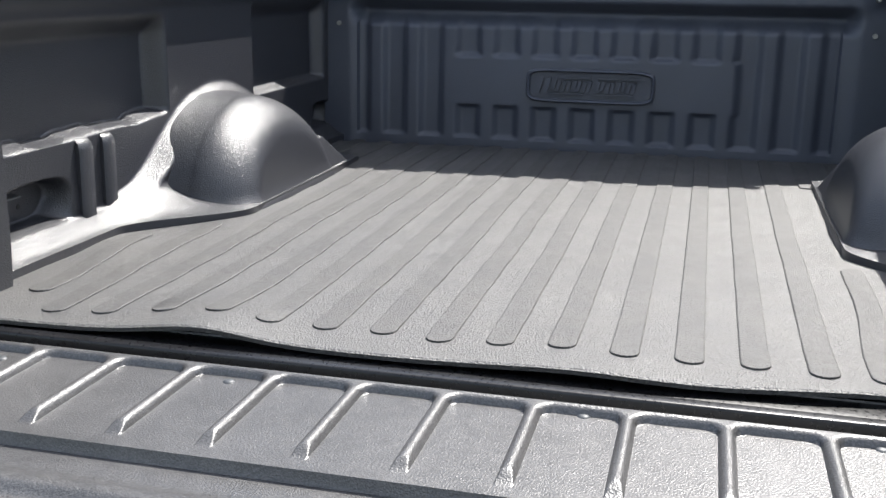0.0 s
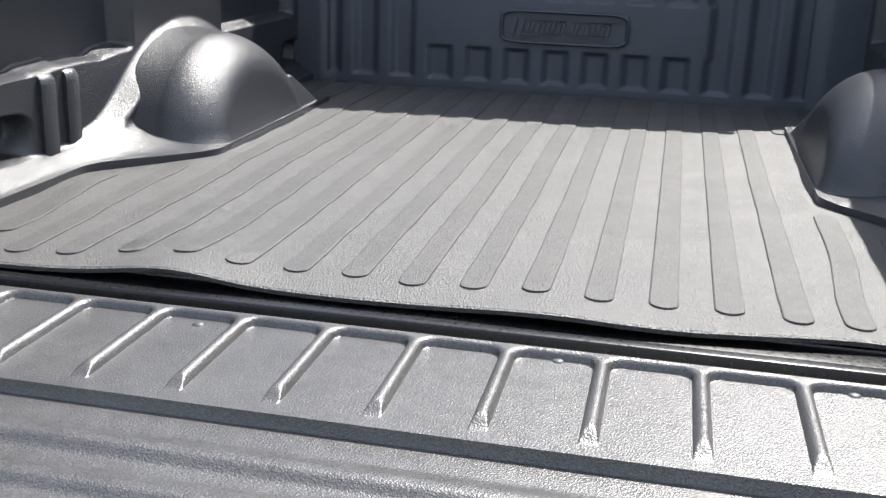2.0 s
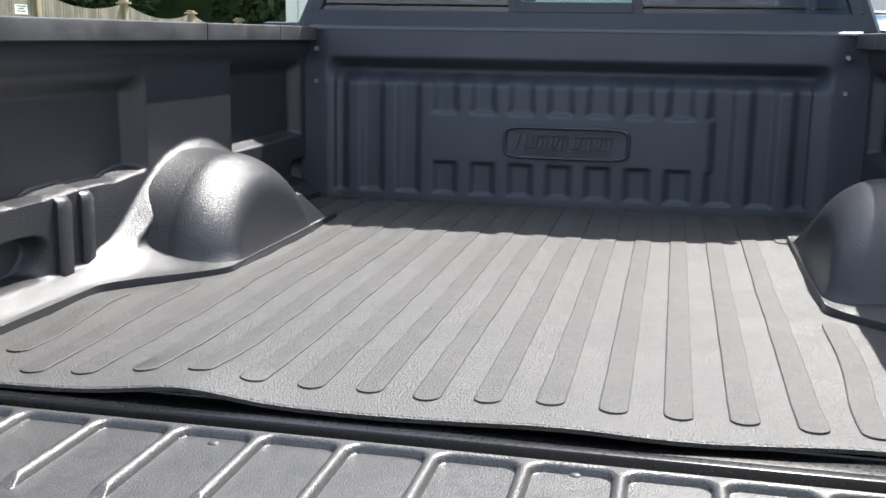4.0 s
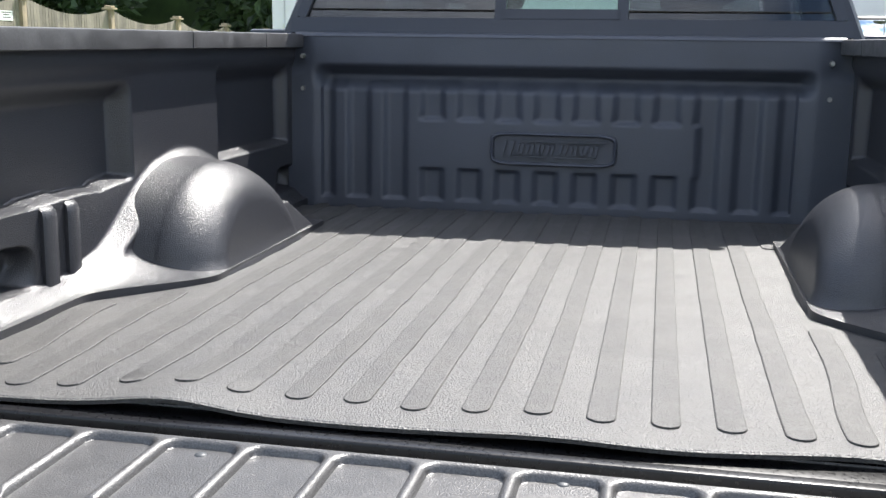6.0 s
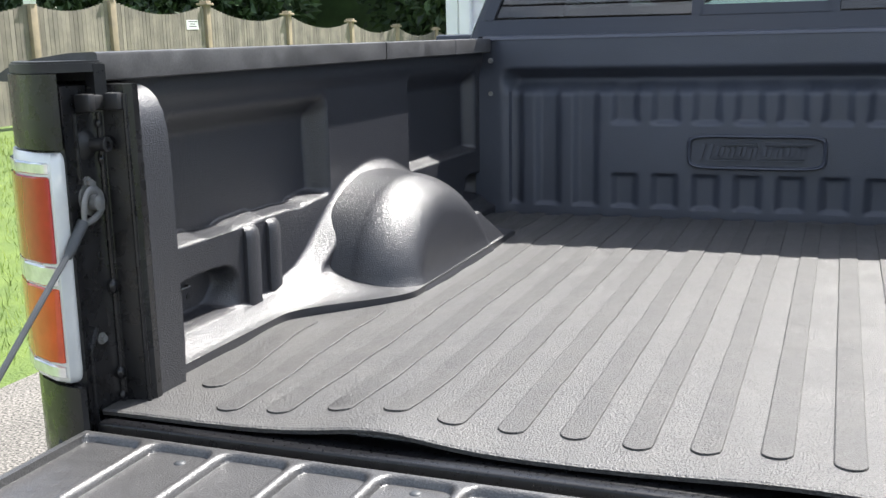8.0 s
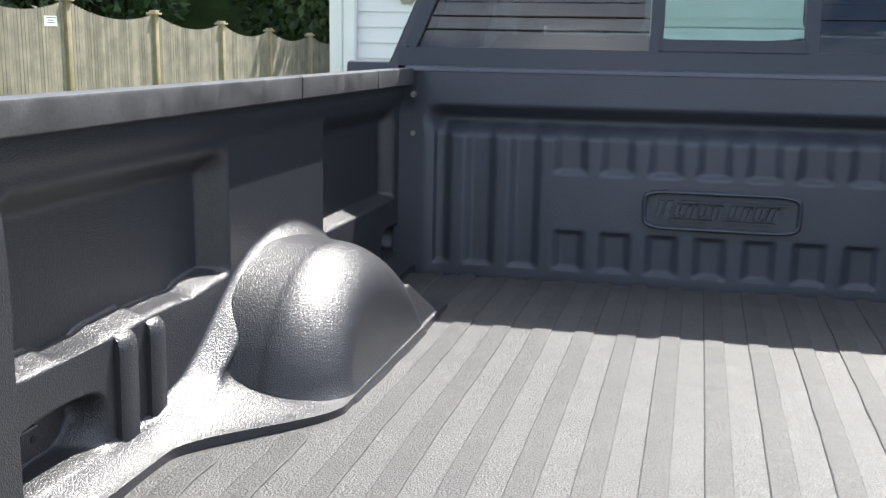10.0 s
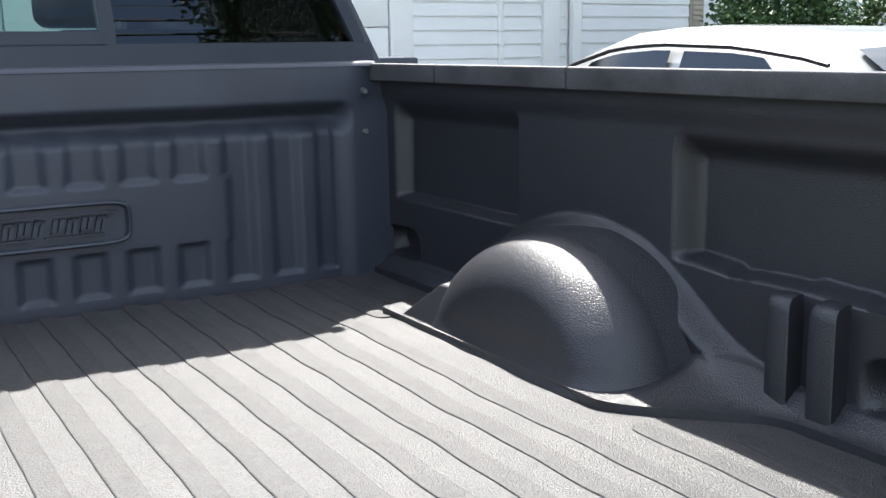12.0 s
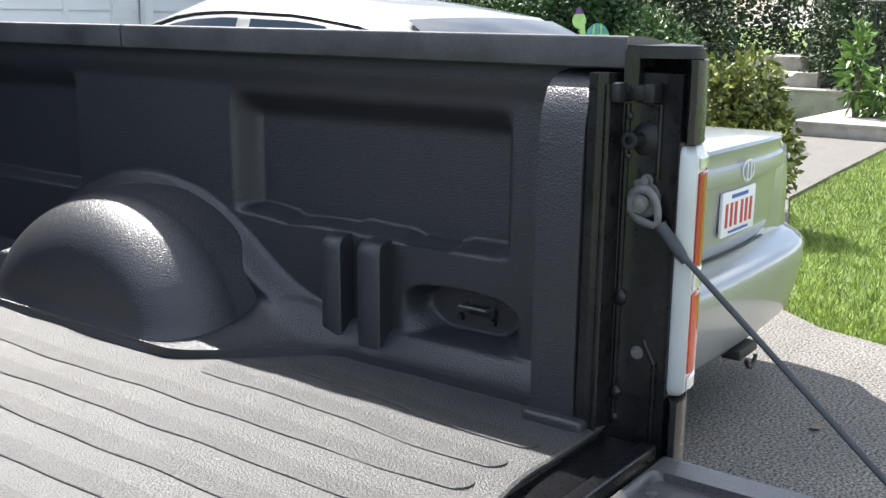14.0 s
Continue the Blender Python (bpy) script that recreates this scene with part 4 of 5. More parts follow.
def clapboards(x0, x1, z0, z1, y):
    z = z0
    board = None
    while z < z1 - 0.01:
        h = min(EXPO, z1 - z)
        bm = bmesh.new()
        loft(bm, [[Vector((x, y - 0.016, z)), Vector((x, y - 0.016, z + 0.008)), Vector((x, y - 0.002, z + h)), Vector((x, y + 0.02, z + h)), Vector((x, y + 0.02, z))] for x in (x0, x1)])
        part("clapboard", bm, SIDING, house, smooth=False)
        z += EXPO


clapboards(-3.02, -2.12, 0.15, 3.4, HY)
clapboards(4.30, 5.22, 0.15, 3.4, HY)
clapboards(5.28, 5.74, 0.15, 3.4, HY + 0.02)
clapboards(5.93, 6.04, 0.15, 3.4, HY)
clapboards(6.16, 7.65, 0.15, 3.4, HY)
clapboards(7.86, 12.0, 0.15, 3.4, HY)
for x0, x1, d in ((-3.13, -3.02, 0.03), (-2.12, -1.96, 0.03), (4.07, 4.30, 0.03), (5.22, 5.28, 0.022), (5.74, 5.93, 0.035)):
    bm = bmesh.new()
    box(bm, x0, x1, HY - d, HY + 0.03, 0.1, 3.4, 0.004)
    part("trim_board", bm, WHITE, house)
for x in (-2.93, 6.1):
    bm = bmesh.new()
    box(bm, x - 0.05, x + 0.05, HY - 0.10, HY - 0.02, 0.2, 3.4, 0.012, 3)
    for z in (0.9, 2.4):
        box(bm, x - 0.06, x + 0.06, HY - 0.104, HY - 0.01, z, z + 0.03, 0.004)
    part("downspout", bm, WHITE, house, "white square downspout")
for x0, x1 in ((-1.96, 0.9), (1.2, 4.07)):
    bm = bmesh.new()
    for k in range(5):
        box(bm, x0 + 0.01, x1 - 0.01, HY - 0.01, HY + 0.028, 0.03 + 0.52 * k, 0.54 + 0.52 * k, 0.008)
    door = part("garage_door", bm, WHITE, house, "white panelled garage door")
bm = bmesh.new()
box(bm, 0.9, 1.2, HY - 0.03, HY + 0.03, 0.0, 3.4, 0.004)
box(bm, -2.12, 4.3, HY - 0.034, HY + 0.03, 2.66, 2.9, 0.004)
part("trim_board", bm, WHITE, house)
bm = bmesh.new()
box(bm, 7.66, 7.85, HY - 0.02, HY + 0.02, 0.9, 2.3, 0.004)
for k in range(26):
    box(bm, 7.68, 7.83, HY - 0.04, HY - 0.015, 0.93 + 0.052 * k, 0.965 + 0.052 * k)
part("louvre_shutter", bm, LOUVRE, house, "beige louvred shutter", smooth=False)
# wall lamp bracket
bm = bmesh.new()
oct_ = [(0.10 * math.cos(math.pi / 8 + i * math.pi / 4), 0.13 * math.sin(math.pi / 8 + i * math.pi / 4)) for i in range(8)]
loft(bm, [[Vector((-2.45 + a, HY - d, 1.87 + b)) for a, b in [(p * s, q * s) for p, q in oct_]] for d, s in ((0.01, 1), (0.035, 1), (0.045, 0.8))])
tube(bm, (-2.45, HY - 0.04, 1.88), (-2.45, HY - 0.14, 1.86), 0.025, 0.02)
tube(bm, (-2.45, HY - 0.14, 1.84), (-2.45, HY - 0.14, 2.08), 0.035, 0.05)
part("wall_lamp", bm, CONCRETE, house, "cream cast wall lamp")
bm = bmesh.new()
rf = [(-3.6, HY - 0.5, 3.45), (16.4, HY - 0.5, 3.45), (16.4, HY + 3.2, 5.4), (-3.6, HY + 3.2, 5.4)]
loft(bm, [[Vector(p) for p in rf], [Vector((x, y, z + 0.15)) for x, y, z in rf]])
rf = [(-3.6, HY + 3.2, 5.4), (16.4, HY + 3.2, 5.4), (16.4, HY + 6.6, 3.45), (-3.6, HY + 6.6, 3.45)]
loft(bm, [[Vector(p) for p in rf], [Vector((x, y, z + 0.15)) for x, y, z in rf]])
part("roof", bm, material("grey_shingles", (0.12, 0.12, 0.125), 0.9, var=0.3, var_scale=6, grain=0.5, grain_scale=30), house, "grey shingled roof", smooth=False)

# ---------------------------------------------------------------- fence
post_y = [1.2, 4.3, 7.4, 10.46, 12.16, 14.74, 17.64, 20.54, 23.16, 25.89, 28.7]
post_top = [2.05, 2.05, 2.06, 2.075, 2.17, 2.14, 2.0, 1.87, 1.76, 1.68, 1.62]
fence = thing("fence", "weathered cedar board fence with scalloped panels", "fence", at=(0, 0, 0))
FX = -10.28
for i, (y, zt) in enumerate(zip(post_y, post_top)):
    bm = bmesh.new()
    x, w = FX, 0.065
    box(bm, x - w, x + w, y - w, y + w, ground_z(x, y) - 0.1, zt - 0.12, 0.008)
    p = part("post", bm, POST, fence)
    bm = bmesh.new()
    white = i in (3, 4)
    if white:
        box(bm, x - 0.06, x + 0.06, y - 0.06, y + 0.06, zt - 0.13, zt - 0.03, 0.01)
        for a in (-0.045, 0, 0.045):
            box(bm, x - 0.064, x + 0.064, y + a - 0.008, y + a + 0.008, zt - 0.12, zt - 0.04)
        box(bm, x - 0.11, x + 0.11, y - 0.11, y + 0.11, zt - 0.03, zt, 0.012)
    else:
        box(bm, x - 0.11, x + 0.11, y - 0.11, y + 0.11, zt - 0.13, zt - 0.09, 0.008)
        box(bm, x - 0.075, x + 0.075, y - 0.075, y + 0.075, zt - 0.09, zt - 0.05, 0.012)
    part("post_cap", bm, WHITE if white else POST, p, "white lantern post cap" if white else "")
BW = 0.088
for i in range(len(post_y) - 1):
    y0, y1 = post_y[i] + 0.07, post_y[i + 1] - 0.07
    z0, z1 = post_top[i] - 0.13, post_top[i + 1] - 0.13
    n = max(1, round((y1 - y0) / BW))
    sag = 0.18 * min(1, (y1 - y0) / 2.4)
    for k in range(n):
        t = (k + 0.5) / n
        y = y0 + (y1 - y0) * t
        x = FX
        top = z0 + (z1 - z0) * t - sag * 4 * t * (1 - t)
        bm = bmesh.new()
        w = (y1 - y0) / n / 2 - 0.003
        jit = 0.003 * math.sin(k * 7.3 + i)
        box(bm, x - 0.01 + jit, x + 0.01 + jit, y - w, y + w, ground_z(x, y) + 0.02, top)
        part("board", bm, CEDAR, fence, smooth=False)
bm = bmesh.new()
for i in range(len(post_y) - 1):
    for z in (0.35, 1.1):
        a, b = post_y[i], post_y[i + 1]
        za, zb = ground_z(FX, a) + z, ground_z(FX, b) + z
        loft(bm, [[Vector((FX - dx, y, zz + dz)) for dx, dz in ((0.02, -0.04), (0.05, -0.04), (0.05, 0.04), (0.02, 0.04))] for y, zz in ((a, za), (b, zb))])
part("rail", bm, POST, fence, smooth=False)
bm = bmesh.new()
box(bm, FX + 0.013, FX + 0.017, 14.12, 14.47, 1.60, 1.76)
sign = part("fence_sign", bm, WHITE, fence, "small white sign with unreadable print", smooth=False)
bm = bmesh.new()
for k, (a, b) in enumerate(((14.17, 14.43), (14.21, 14.37), (14.19, 14.41))):
    box(bm, FX + 0.0175, FX + 0.019, a, b, 1.725 - 0.04 * k, 1.74 - 0.04 * k)
part("print_bars", bm, IRON, sign, smooth=False)


# ---------------------------------------------------------------- plants
def leaves(name, blobs, n, size, mat, seed, label, category, long=1.6, kind="", parent=None, shell=0.55):
    """Many small folded leaves filling round lumps, uneven outside, with gaps."""
    r = random.Random(seed)
    vs, fs = [], []
    vol = [b[3] * b[4] * b[5] for b in blobs]
    for b, v in zip(blobs, vol):
        cx, cy, cz, ax, ay, az = b
        for _ in range(int(n * v / sum(vol))):
            d = Vector((r.gauss(0, 1), r.gauss(0, 1), r.gauss(0, 1))).normalized()
            k = (shell + (1 - shell) * r.random()) * (1 + 0.18 * noise.noise(Vector((cx, cy, cz)) + d * 2.3))
            p = Vector((cx + d.x * ax * k, cy + d.y * ay * k, cz + d.z * az * k))
            if p.z < 0.02:
                continue
            u = (d + Vector((r.gauss(0, 0.7), r.gauss(0, 0.7), r.gauss(0, 0.7) - 0.2))).normalized()
            w = u.cross(Vector((r.gauss(0, 1), r.gauss(0, 1), r.gauss(0, 1)))).normalized()
            s = size * r.uniform(0.6, 1.3)
            nrm = u.cross(w) * s * 0.25
            i = len(vs)
            vs += [p - w * 0, p + u * s * long * 0.5 + w * s * 0.5 + nrm, p + u * s * long, p + u * s * long * 0.5 - w * s * 0.5 + nrm]
            fs += [(i, i + 1, i + 2), (i, i + 2, i + 3)]
    me = bpy.data.meshes.new(name)
    me.from_pydata([tuple(v) for v in vs], [], fs)
    me.materials.append(mat)
    ob = new(name, me)
    if parent:
        ob.parent = parent
    return tagged(ob, label, category, kind=kind)


def shrub(label, x, y, blobs, n, size, mat, seed, long=1.6, name="shrub"):
    s = thing(name, label, "shrub", "garden shrubs", at=(x, y, 0))
    bm = bmesh.new()
    r = random.Random(seed)
    for b in blobs:
        for _ in range(3):
            tube(bm, (b[0] * 0.3 + r.uniform(-0.1, 0.1), b[1] * 0.3, 0.0), (b[0] + r.uniform(-0.3, 0.3) * b[3], b[1] + r.uniform(-0.3, 0.3) * b[4], b[2]), 0.025, 0.008, 6)
    part("stem", bm, BARK, s)
    leaves("crown", blobs, n, size, mat, seed, "", "", long, parent=s)
    return s


def polar(az, d, eye=(-0.43, -0.55)):
    return eye[0] + d * math.sin(radians(az)), eye[1] + d * math.cos(radians(az))


x, y = polar(49.0, 9.3)
shrub("clipped rounded evergreen shrub by the house", x, y, [(0, 0, 0.9, 0.62, 0.62, 0.9), (0.05, 0.05, 1.45, 0.60, 0.60, 0.75)], 22000, 0.032, LEAF_Y, 11)
x, y = polar(56.2, 10.3)
shrub("loose broad-leaved green shrub", x, y, [(0, 0, 0.8, 0.5, 0.5, 0.8), (0.25, -0.25, 1.1, 0.4, 0.4, 0.6), (-0.25, 0.3, 1.35, 0.42, 0.42, 0.6), (0.5, -0.5, 0.9, 0.45, 0.45, 0.7)], 15000, 0.036, LEAF_B2, 12)
x, y = polar(62.0, 9.2)
shrub("dark tall yew bush", x, y, [(0, 0, 0.85, 0.5, 0.5, 0.9), (0.05, 0.05, 1.4, 0.42, 0.42, 0.7)], 17000, 0.034, LEAF_Y, 13)
x, y = polar(67.6, 8.4)
shrub("low spreading bush in front of the railing", x, y, [(0, 0, 0.55, 0.5, 0.4, 0.62), (-0.2, 0.25, 0.75, 0.4, 0.4, 0.5), (0.3, 0.5, 0.9, 0.5, 0.5, 0.6)], 14000, 0.034, LEAF_B2, 14)
x, y = polar(69.9, 7.6)
shrub("sunlit rhododendron bush with yellowish leaves", x, y, [(0, 0, 0.45, 0.30, 0.30, 0.5), (0.05, -0.1, 0.8, 0.26, 0.26, 0.4), (-0.1, 0.15, 0.75, 0.3, 0.3, 0.4), (0.12, -0.25, 0.5, 0.2, 0.2, 0.35)], 5000, 0.042, LEAF_L, 15)
x, y = polar(75.6, 15.0)
shrub("tall leafy perennials with broad pale leaves", x, y, [(0, 0, 0.85, 0.16, 0.16, 0.6), (0.2, -0.35, 0.45, 0.25, 0.3, 0.3)], 420, 0.075, LEAF_B, 16, long=2.6)
x, y = polar(80.5, 18.5)
shrub("deep green tall shrub by the porch", x, y, [(0, 0, 0.9, 1.4, 1.2, 1.2), (-1.0, 1.2, 1.2, 1.2, 1.0, 1.3)], 22000, 0.05, LEAF_D, 17)
x, y = polar(65.0, 13.0)
shrub("deep green tall shrub by the porch", x, y, [(0, 0, 1.0, 1.3, 1.0, 1.3), (-1.2, 1.0, 1.4, 1.0, 0.9, 1.3)], 24000, 0.045, LEAF_D, 18)
x, y = polar(74.0, 20.5)
shrub("tall dark hedge behind the front steps", x, y, [(0, 0, 1.3, 1.8, 1.4, 1.7), (0.8, -2.4, 1.3, 1.6, 1.6, 1.7), (-1.2, 2.4, 1.4, 1.6, 1.6, 1.8)], 26000, 0.06, LEAF_D, 19, name="hedge")

# steps and landing
steps = thing("stone_steps", "pale concrete steps and landing at the front door", "steps")
for x0, x1, y0, y1, z0, z1 in ((13.05, 18.0, 1.2, 3.66, -0.05, 0.19), (15.8, 18.6, 3.70, 5.6, -0.05, 0.42), (16.25, 18.6, 4.35, 5.6, 0.3, 0.65), (16.7, 18.6, 4.75, 5.6, 0.5, 0.88)):
    bm = bmesh.new()
    box(bm, x0, x1, y0, y1, z0, z1 - 0.04, 0.005)
    box(bm, x0 - 0.02, x1 + 0.02, y0 - 0.02, y1, z1 - 0.04, z1, 0.008)
    part("step", bm, CONCRETE, steps)
railing = thing("iron_railing", "thin black iron railing beside the steps", "railing")
for k in range(9):
    bm = bmesh.new()
    xx = 15.0 + 0.13 * k
    tube(bm, (xx, 3.0 + 0.1 * k, 0.17), (xx, 3.0 + 0.1 * k, 1.75), 0.016 if k % 4 == 0 else 0.008, seg=6)
    part("baluster", bm, IRON, railing)
bm = bmesh.new()
tube(bm, (15.0, 3.0, 1.72), (16.04, 3.8, 1.72), 0.02, seg=6)
part("handrail", bm, IRON, railing)

# flat painted garden ornament on a stake
orn = thing("garden_ornament", "flat painted green turtle garden ornament on a stake", "garden ornament")
GREENP = material("pale_green_paint", (0.42, 0.68, 0.22), 0.5, var=0.1, var_scale=20)
TEALP = material("teal_shell_paint", (0.10, 0.34, 0.30), 0.5, var=0.3, var_scale=20)
PURP = material("purple_paint", (0.16, 0.06, 0.2), 0.5, var=0.1, var_scale=20)
ox, oy = polar(62.2, 6.6)
od = Vector((math.cos(radians(62)), -math.sin(radians(62)), 0))
on = Vector((math.sin(radians(62)), math.cos(radians(62)), 0))


def flat(bm, pts, z0, off=0.0, t=0.012):
    lo = [Vector((ox, oy, z0)) + od * a + Vector((0, 0, b)) - on * off for a, b in pts]
    loft(bm, [lo, [p - on * t for p in lo]])
    return bm


circ = lambda cx, cz, rx, rz, n=18, a0=0, a1=2 * math.pi: [(cx + rx * math.cos(a0 + (a1 - a0) * i / n), cz + rz * math.sin(a0 + (a1 - a0) * i / n)) for i in range(n if a1 - a0 > 6 else n + 1)]
body = flat(bmesh.new(), circ(0.06, 0.0, 0.075, 0.10, 16, 0, math.pi), 1.285)
part("shell", body, TEALP, orn)
bm = flat(bmesh.new(), circ(-0.055, 0.115, 0.042, 0.05), 1.285)
flat(bm, [(-0.055, 0.08), (-0.02, 0.09), (-0.005, -0.02), (-0.04, -0.02)], 1.285, 0.001)
part("head", bm, GREENP, orn)
bm = flat(bmesh.new(), [(-0.085, 0.152), (-0.03, 0.158), (-0.045, 0.19), (-0.065, 0.195)], 1.285, 0.004)
part("cap", bm, PURP, orn)
bm = bmesh.new()
for a, b in (((0.0, 0.03), (0.13, 0.03)), ((0.03, 0.0), (0.04, 0.09)), ((0.08, 0.0), (0.08, 0.095))):
    flat(bm, [(a[0] - 0.004, a[1]), (a[0] + 0.004, a[1] - 0.004), (b[0] + 0.004, b[1]), (b[0] - 0.004, b[1] + 0.006)], 1.285, 0.013, 0.003)
part("shell_lines", bm, GREENP, orn)
bm = bmesh.new()
tube(bm, (ox, oy, -0.02), (ox, oy, 1.30), 0.008, seg=6)
part("stake", bm, IRON, orn)


# far woods behind the fence, and the trees behind the camera that the rear glass mirrors
woods = []
r = random.Random(8)
for k in range(34):
    woods.append((-33 + 1.2 * k * 0.9 + r.uniform(-1, 1), 26 + r.uniform(0, 8) + abs(k - 14) * 0.15, r.uniform(2, 9), r.uniform(2, 3.5), r.uniform(2, 3), r.uniform(2.5, 4)))
leaves("woods", woods, 60000, 0.22, LEAF_D, 9, "dense dark green woods behind the fence", "woods", kind="stuff", shell=0.75)
bm = bmesh.new()
box(bm, -60, 8, 36, 37, 0, 14)
tagged(part("backdrop", bm, LEAF_D, smooth=False), "dark depth of the woods", "woods", kind="structure")


def tree(x, y, h, rad, n, seed, label):
    t = thing("tree", label, "tree", at=(x, y, 0))
    bm = bmesh.new()
    tube(bm, (0, 0, -0.1), (0.1, 0, h * 0.55), 0.22, 0.12, 10)
    r = random.Random(seed)
    blobs = []
    for k in range(9):
        a = k * 2.4
        p = Vector((math.cos(a) * rad * r.uniform(0.3, 0.75), math.sin(a) * rad * r.uniform(0.3, 0.75), h * r.uniform(0.5, 0.95)))
        tube(bm, (0.08, 0, h * r.uniform(0.3, 0.5)), p, 0.08, 0.02, 6)
        s = rad * r.uniform(0.3, 0.5)
        blobs.append((p.x, p.y, p.z, s, s, s * 0.7))
    part("trunk", bm, BARK, t)
    leaves("crown", blobs, n, 0.14, LEAF_D, seed, "", "", parent=t, shell=0.3)


tree(8.2, -12.6, 15.5, 3.6, 15000, 21, "leafy street tree mirrored in the rear glass")
wires = thing("power_lines", "black overhead power lines along the street", "power lines")
for k, (y, z, rr) in enumerate(((-12, 11.08, 0.022), (-12, 10.78, 0.022), (-12, 11.40, 0.012))):
    bm = bmesh.new()
    pts = [(-30 + 3 * i, y, z + 0.0016 * (i - 10) ** 2 * 3) for i in range(21)]
    for a, b in zip(pts, pts[1:]):
        tube(bm, a, b, rr, rr, 6)
    part("wire", bm, IRON, wires)
for x in (-30, 30):
    bm = bmesh.new()
    tube(bm, (x, -12.05, -0.1), (x, -12.05, 12.6), 0.16, 0.11, 10)
    part("pole", bm, BARK, wires)

# ---------------------------------------------------------------- parked saloon car
car = thing("parked_car", "silver four-door saloon parked on the drive", "car")
CX, CY = 3.04, 0.61            # middle line and rear end
# half widths and heights along the length, from the rear bumper forward
stations = [
    (0.075, 0.62, 0.35, 0.50, 0.90), (0.10, 0.76, 0.34, 0.58, 0.955), (0.18, 0.83, 0.31, 0.66, 0.968), (0.35, 0.855, 0.28, 0.70, 0.98), (0.7, 0.862, 0.26, 0.72, 0.98),
    (1.5, 0.87, 0.22, 0.74, 0.96), (2.4, 0.87, 0.22, 0.74, 0.95), (3.0, 0.87, 0.22, 0.72, 0.94),
    (3.6, 0.86, 0.24, 0.68, 0.90), (4.2, 0.80, 0.27, 0.62, 0.80), (4.45, 0.60, 0.32, 0.55, 0.68)]
bm = bmesh.new()
rings = []
for s, w, zb, zm, zt in stations:
    half = [(w * 0.9, zb), (w, zb + 0.08), (w, zm), (w * 0.985, zm + (zt - zm) * 0.55), (w * 0.93, zt - 0.03), (w * 0.84, zt - 0.004), (w * 0.4, zt + 0.012)]
    ring = [Vector((CX + x, CY + s, z)) for x, z in half] + [Vector((CX - x, CY + s, z)) for x, z in reversed(half)]
    rings.append(ring)
loft(bm, rings)
part("body", bm, SILVER, car, "silver car body", angle=50)
bm = bmesh.new()
cabin = [(0.60, 0.72, 0.95, 0.985), (0.78, 0.66, 0.96, 1.17), (0.92, 0.60, 0.96, 1.315), (1.13, 0.57, 0.96, 1.42), (1.5, 0.56, 0.96, 1.475), (1.9, 0.56, 0.96, 1.49),
         (2.15, 0.56, 0.96, 1.472), (2.45, 0.58, 0.95, 1.385), (2.8, 0.62, 0.94, 1.20), (3.25, 0.70, 0.91, 0.97)]
rings = []
for s, w, zb, zt in cabin:
    half = [(0.80, zb), (w + (0.78 - w) * 0.35, zb + (zt - zb) * 0.62), (w, zt - 0.05 * min(1, (zt - zb) * 4)), (w * 0.85, zt - 0.012), (w * 0.4, zt)]
    rings.append([Vector((CX + x, CY + s, z)) for x, z in half] + [Vector((CX - x, CY + s, z)) for x, z in reversed(half)])
loft(bm, rings)
part("roof", bm, SILVER, car, "silver roof with curved pillars", angle=50)


def cabin_at(s, f, side):
    """A point on the cabin's skin: s along the car, f from the roof (1) to the belt (0), side -1 to 1."""
    for (s0, w0, b0, t0), (s1, w1, b1, t1) in zip(cabin, cabin[1:]):
        if s0 <= s <= s1:
            k = (s - s0) / (s1 - s0)
            w, zb, zt = w0 + (w1 - w0) * k, b0 + (b1 - b0) * k, t0 + (t1 - t0) * k
            break
    if f < 0.62:
        x = 0.80 + (w + (0.78 - w) * 0.35 - 0.80) * f / 0.62
    else:
        x = (w + (0.78 - w) * 0.35) + (w - (w + (0.78 - w) * 0.35)) * (f - 0.62) / 0.38
    return Vector((CX + side * (x + 0.004), CY + s, zb + (zt - zb) * f))


for side in (-1, 1):
    for s0, s1 in ((1.14, 1.76), (1.83, 2.56)):
        bm = bmesh.new()
        sheet(lambda s, f: cabin_at(s, f * 0.76 * min(1, (s - 0.95) / 0.4) * min(1, (2.75 - s) / 0.45) + 0.06, side), span(s0, s1, 8), span(0, 1, 4), bm)
        w = part("side_window", bm, CARGLASS, car, "dark side window", smooth=True)
    bm = bmesh.new()
    pts = [cabin_at(s, 0.86, side) + Vector((side * 0.004, 0, 0)) for s in span(1.1, 2.62, 14)]
    for a, b in zip(pts, pts[1:]):
        tube(bm, a, b, 0.009, seg=6)
    part("window_trim", bm, TRIM, car, "dark window surround")
bm = bmesh.new()
gl = [(0.635, 0.63, 1.02), (0.78, 0.60, 1.168), (0.92, 0.55, 1.31), (1.08, 0.50, 1.39)]
sheet(lambda k, u: Vector((CX + u * gl[k][1], CY + gl[k][0] - 0.004, gl[k][2] + 0.012 * (1 - u * u) + 0.004)), [0, 1, 2, 3], span(-1, 1, 8), bm)
part("rear_window", bm, CARGLASS, car, "sloping rear window with bright reflections")
prof = [(0.10, 0.24), (0.03, 0.25), (-0.015, 0.30), (-0.045, 0.40), (-0.062, 0.50), (-0.064, 0.555), (-0.050, 0.578), (-0.015, 0.592), (0.03, 0.605), (0.10, 0.61), (0.14, 0.45)]
bm = bmesh.new()
cols = []
for u in span(-1, 1, 32):
    off = 0.035 * u * u + 0.16 * abs(u) ** 6
    cols.append([Vector((CX + u * 0.885, CY + y + off, z)) for y, z in prof])
loft(bm, cols)
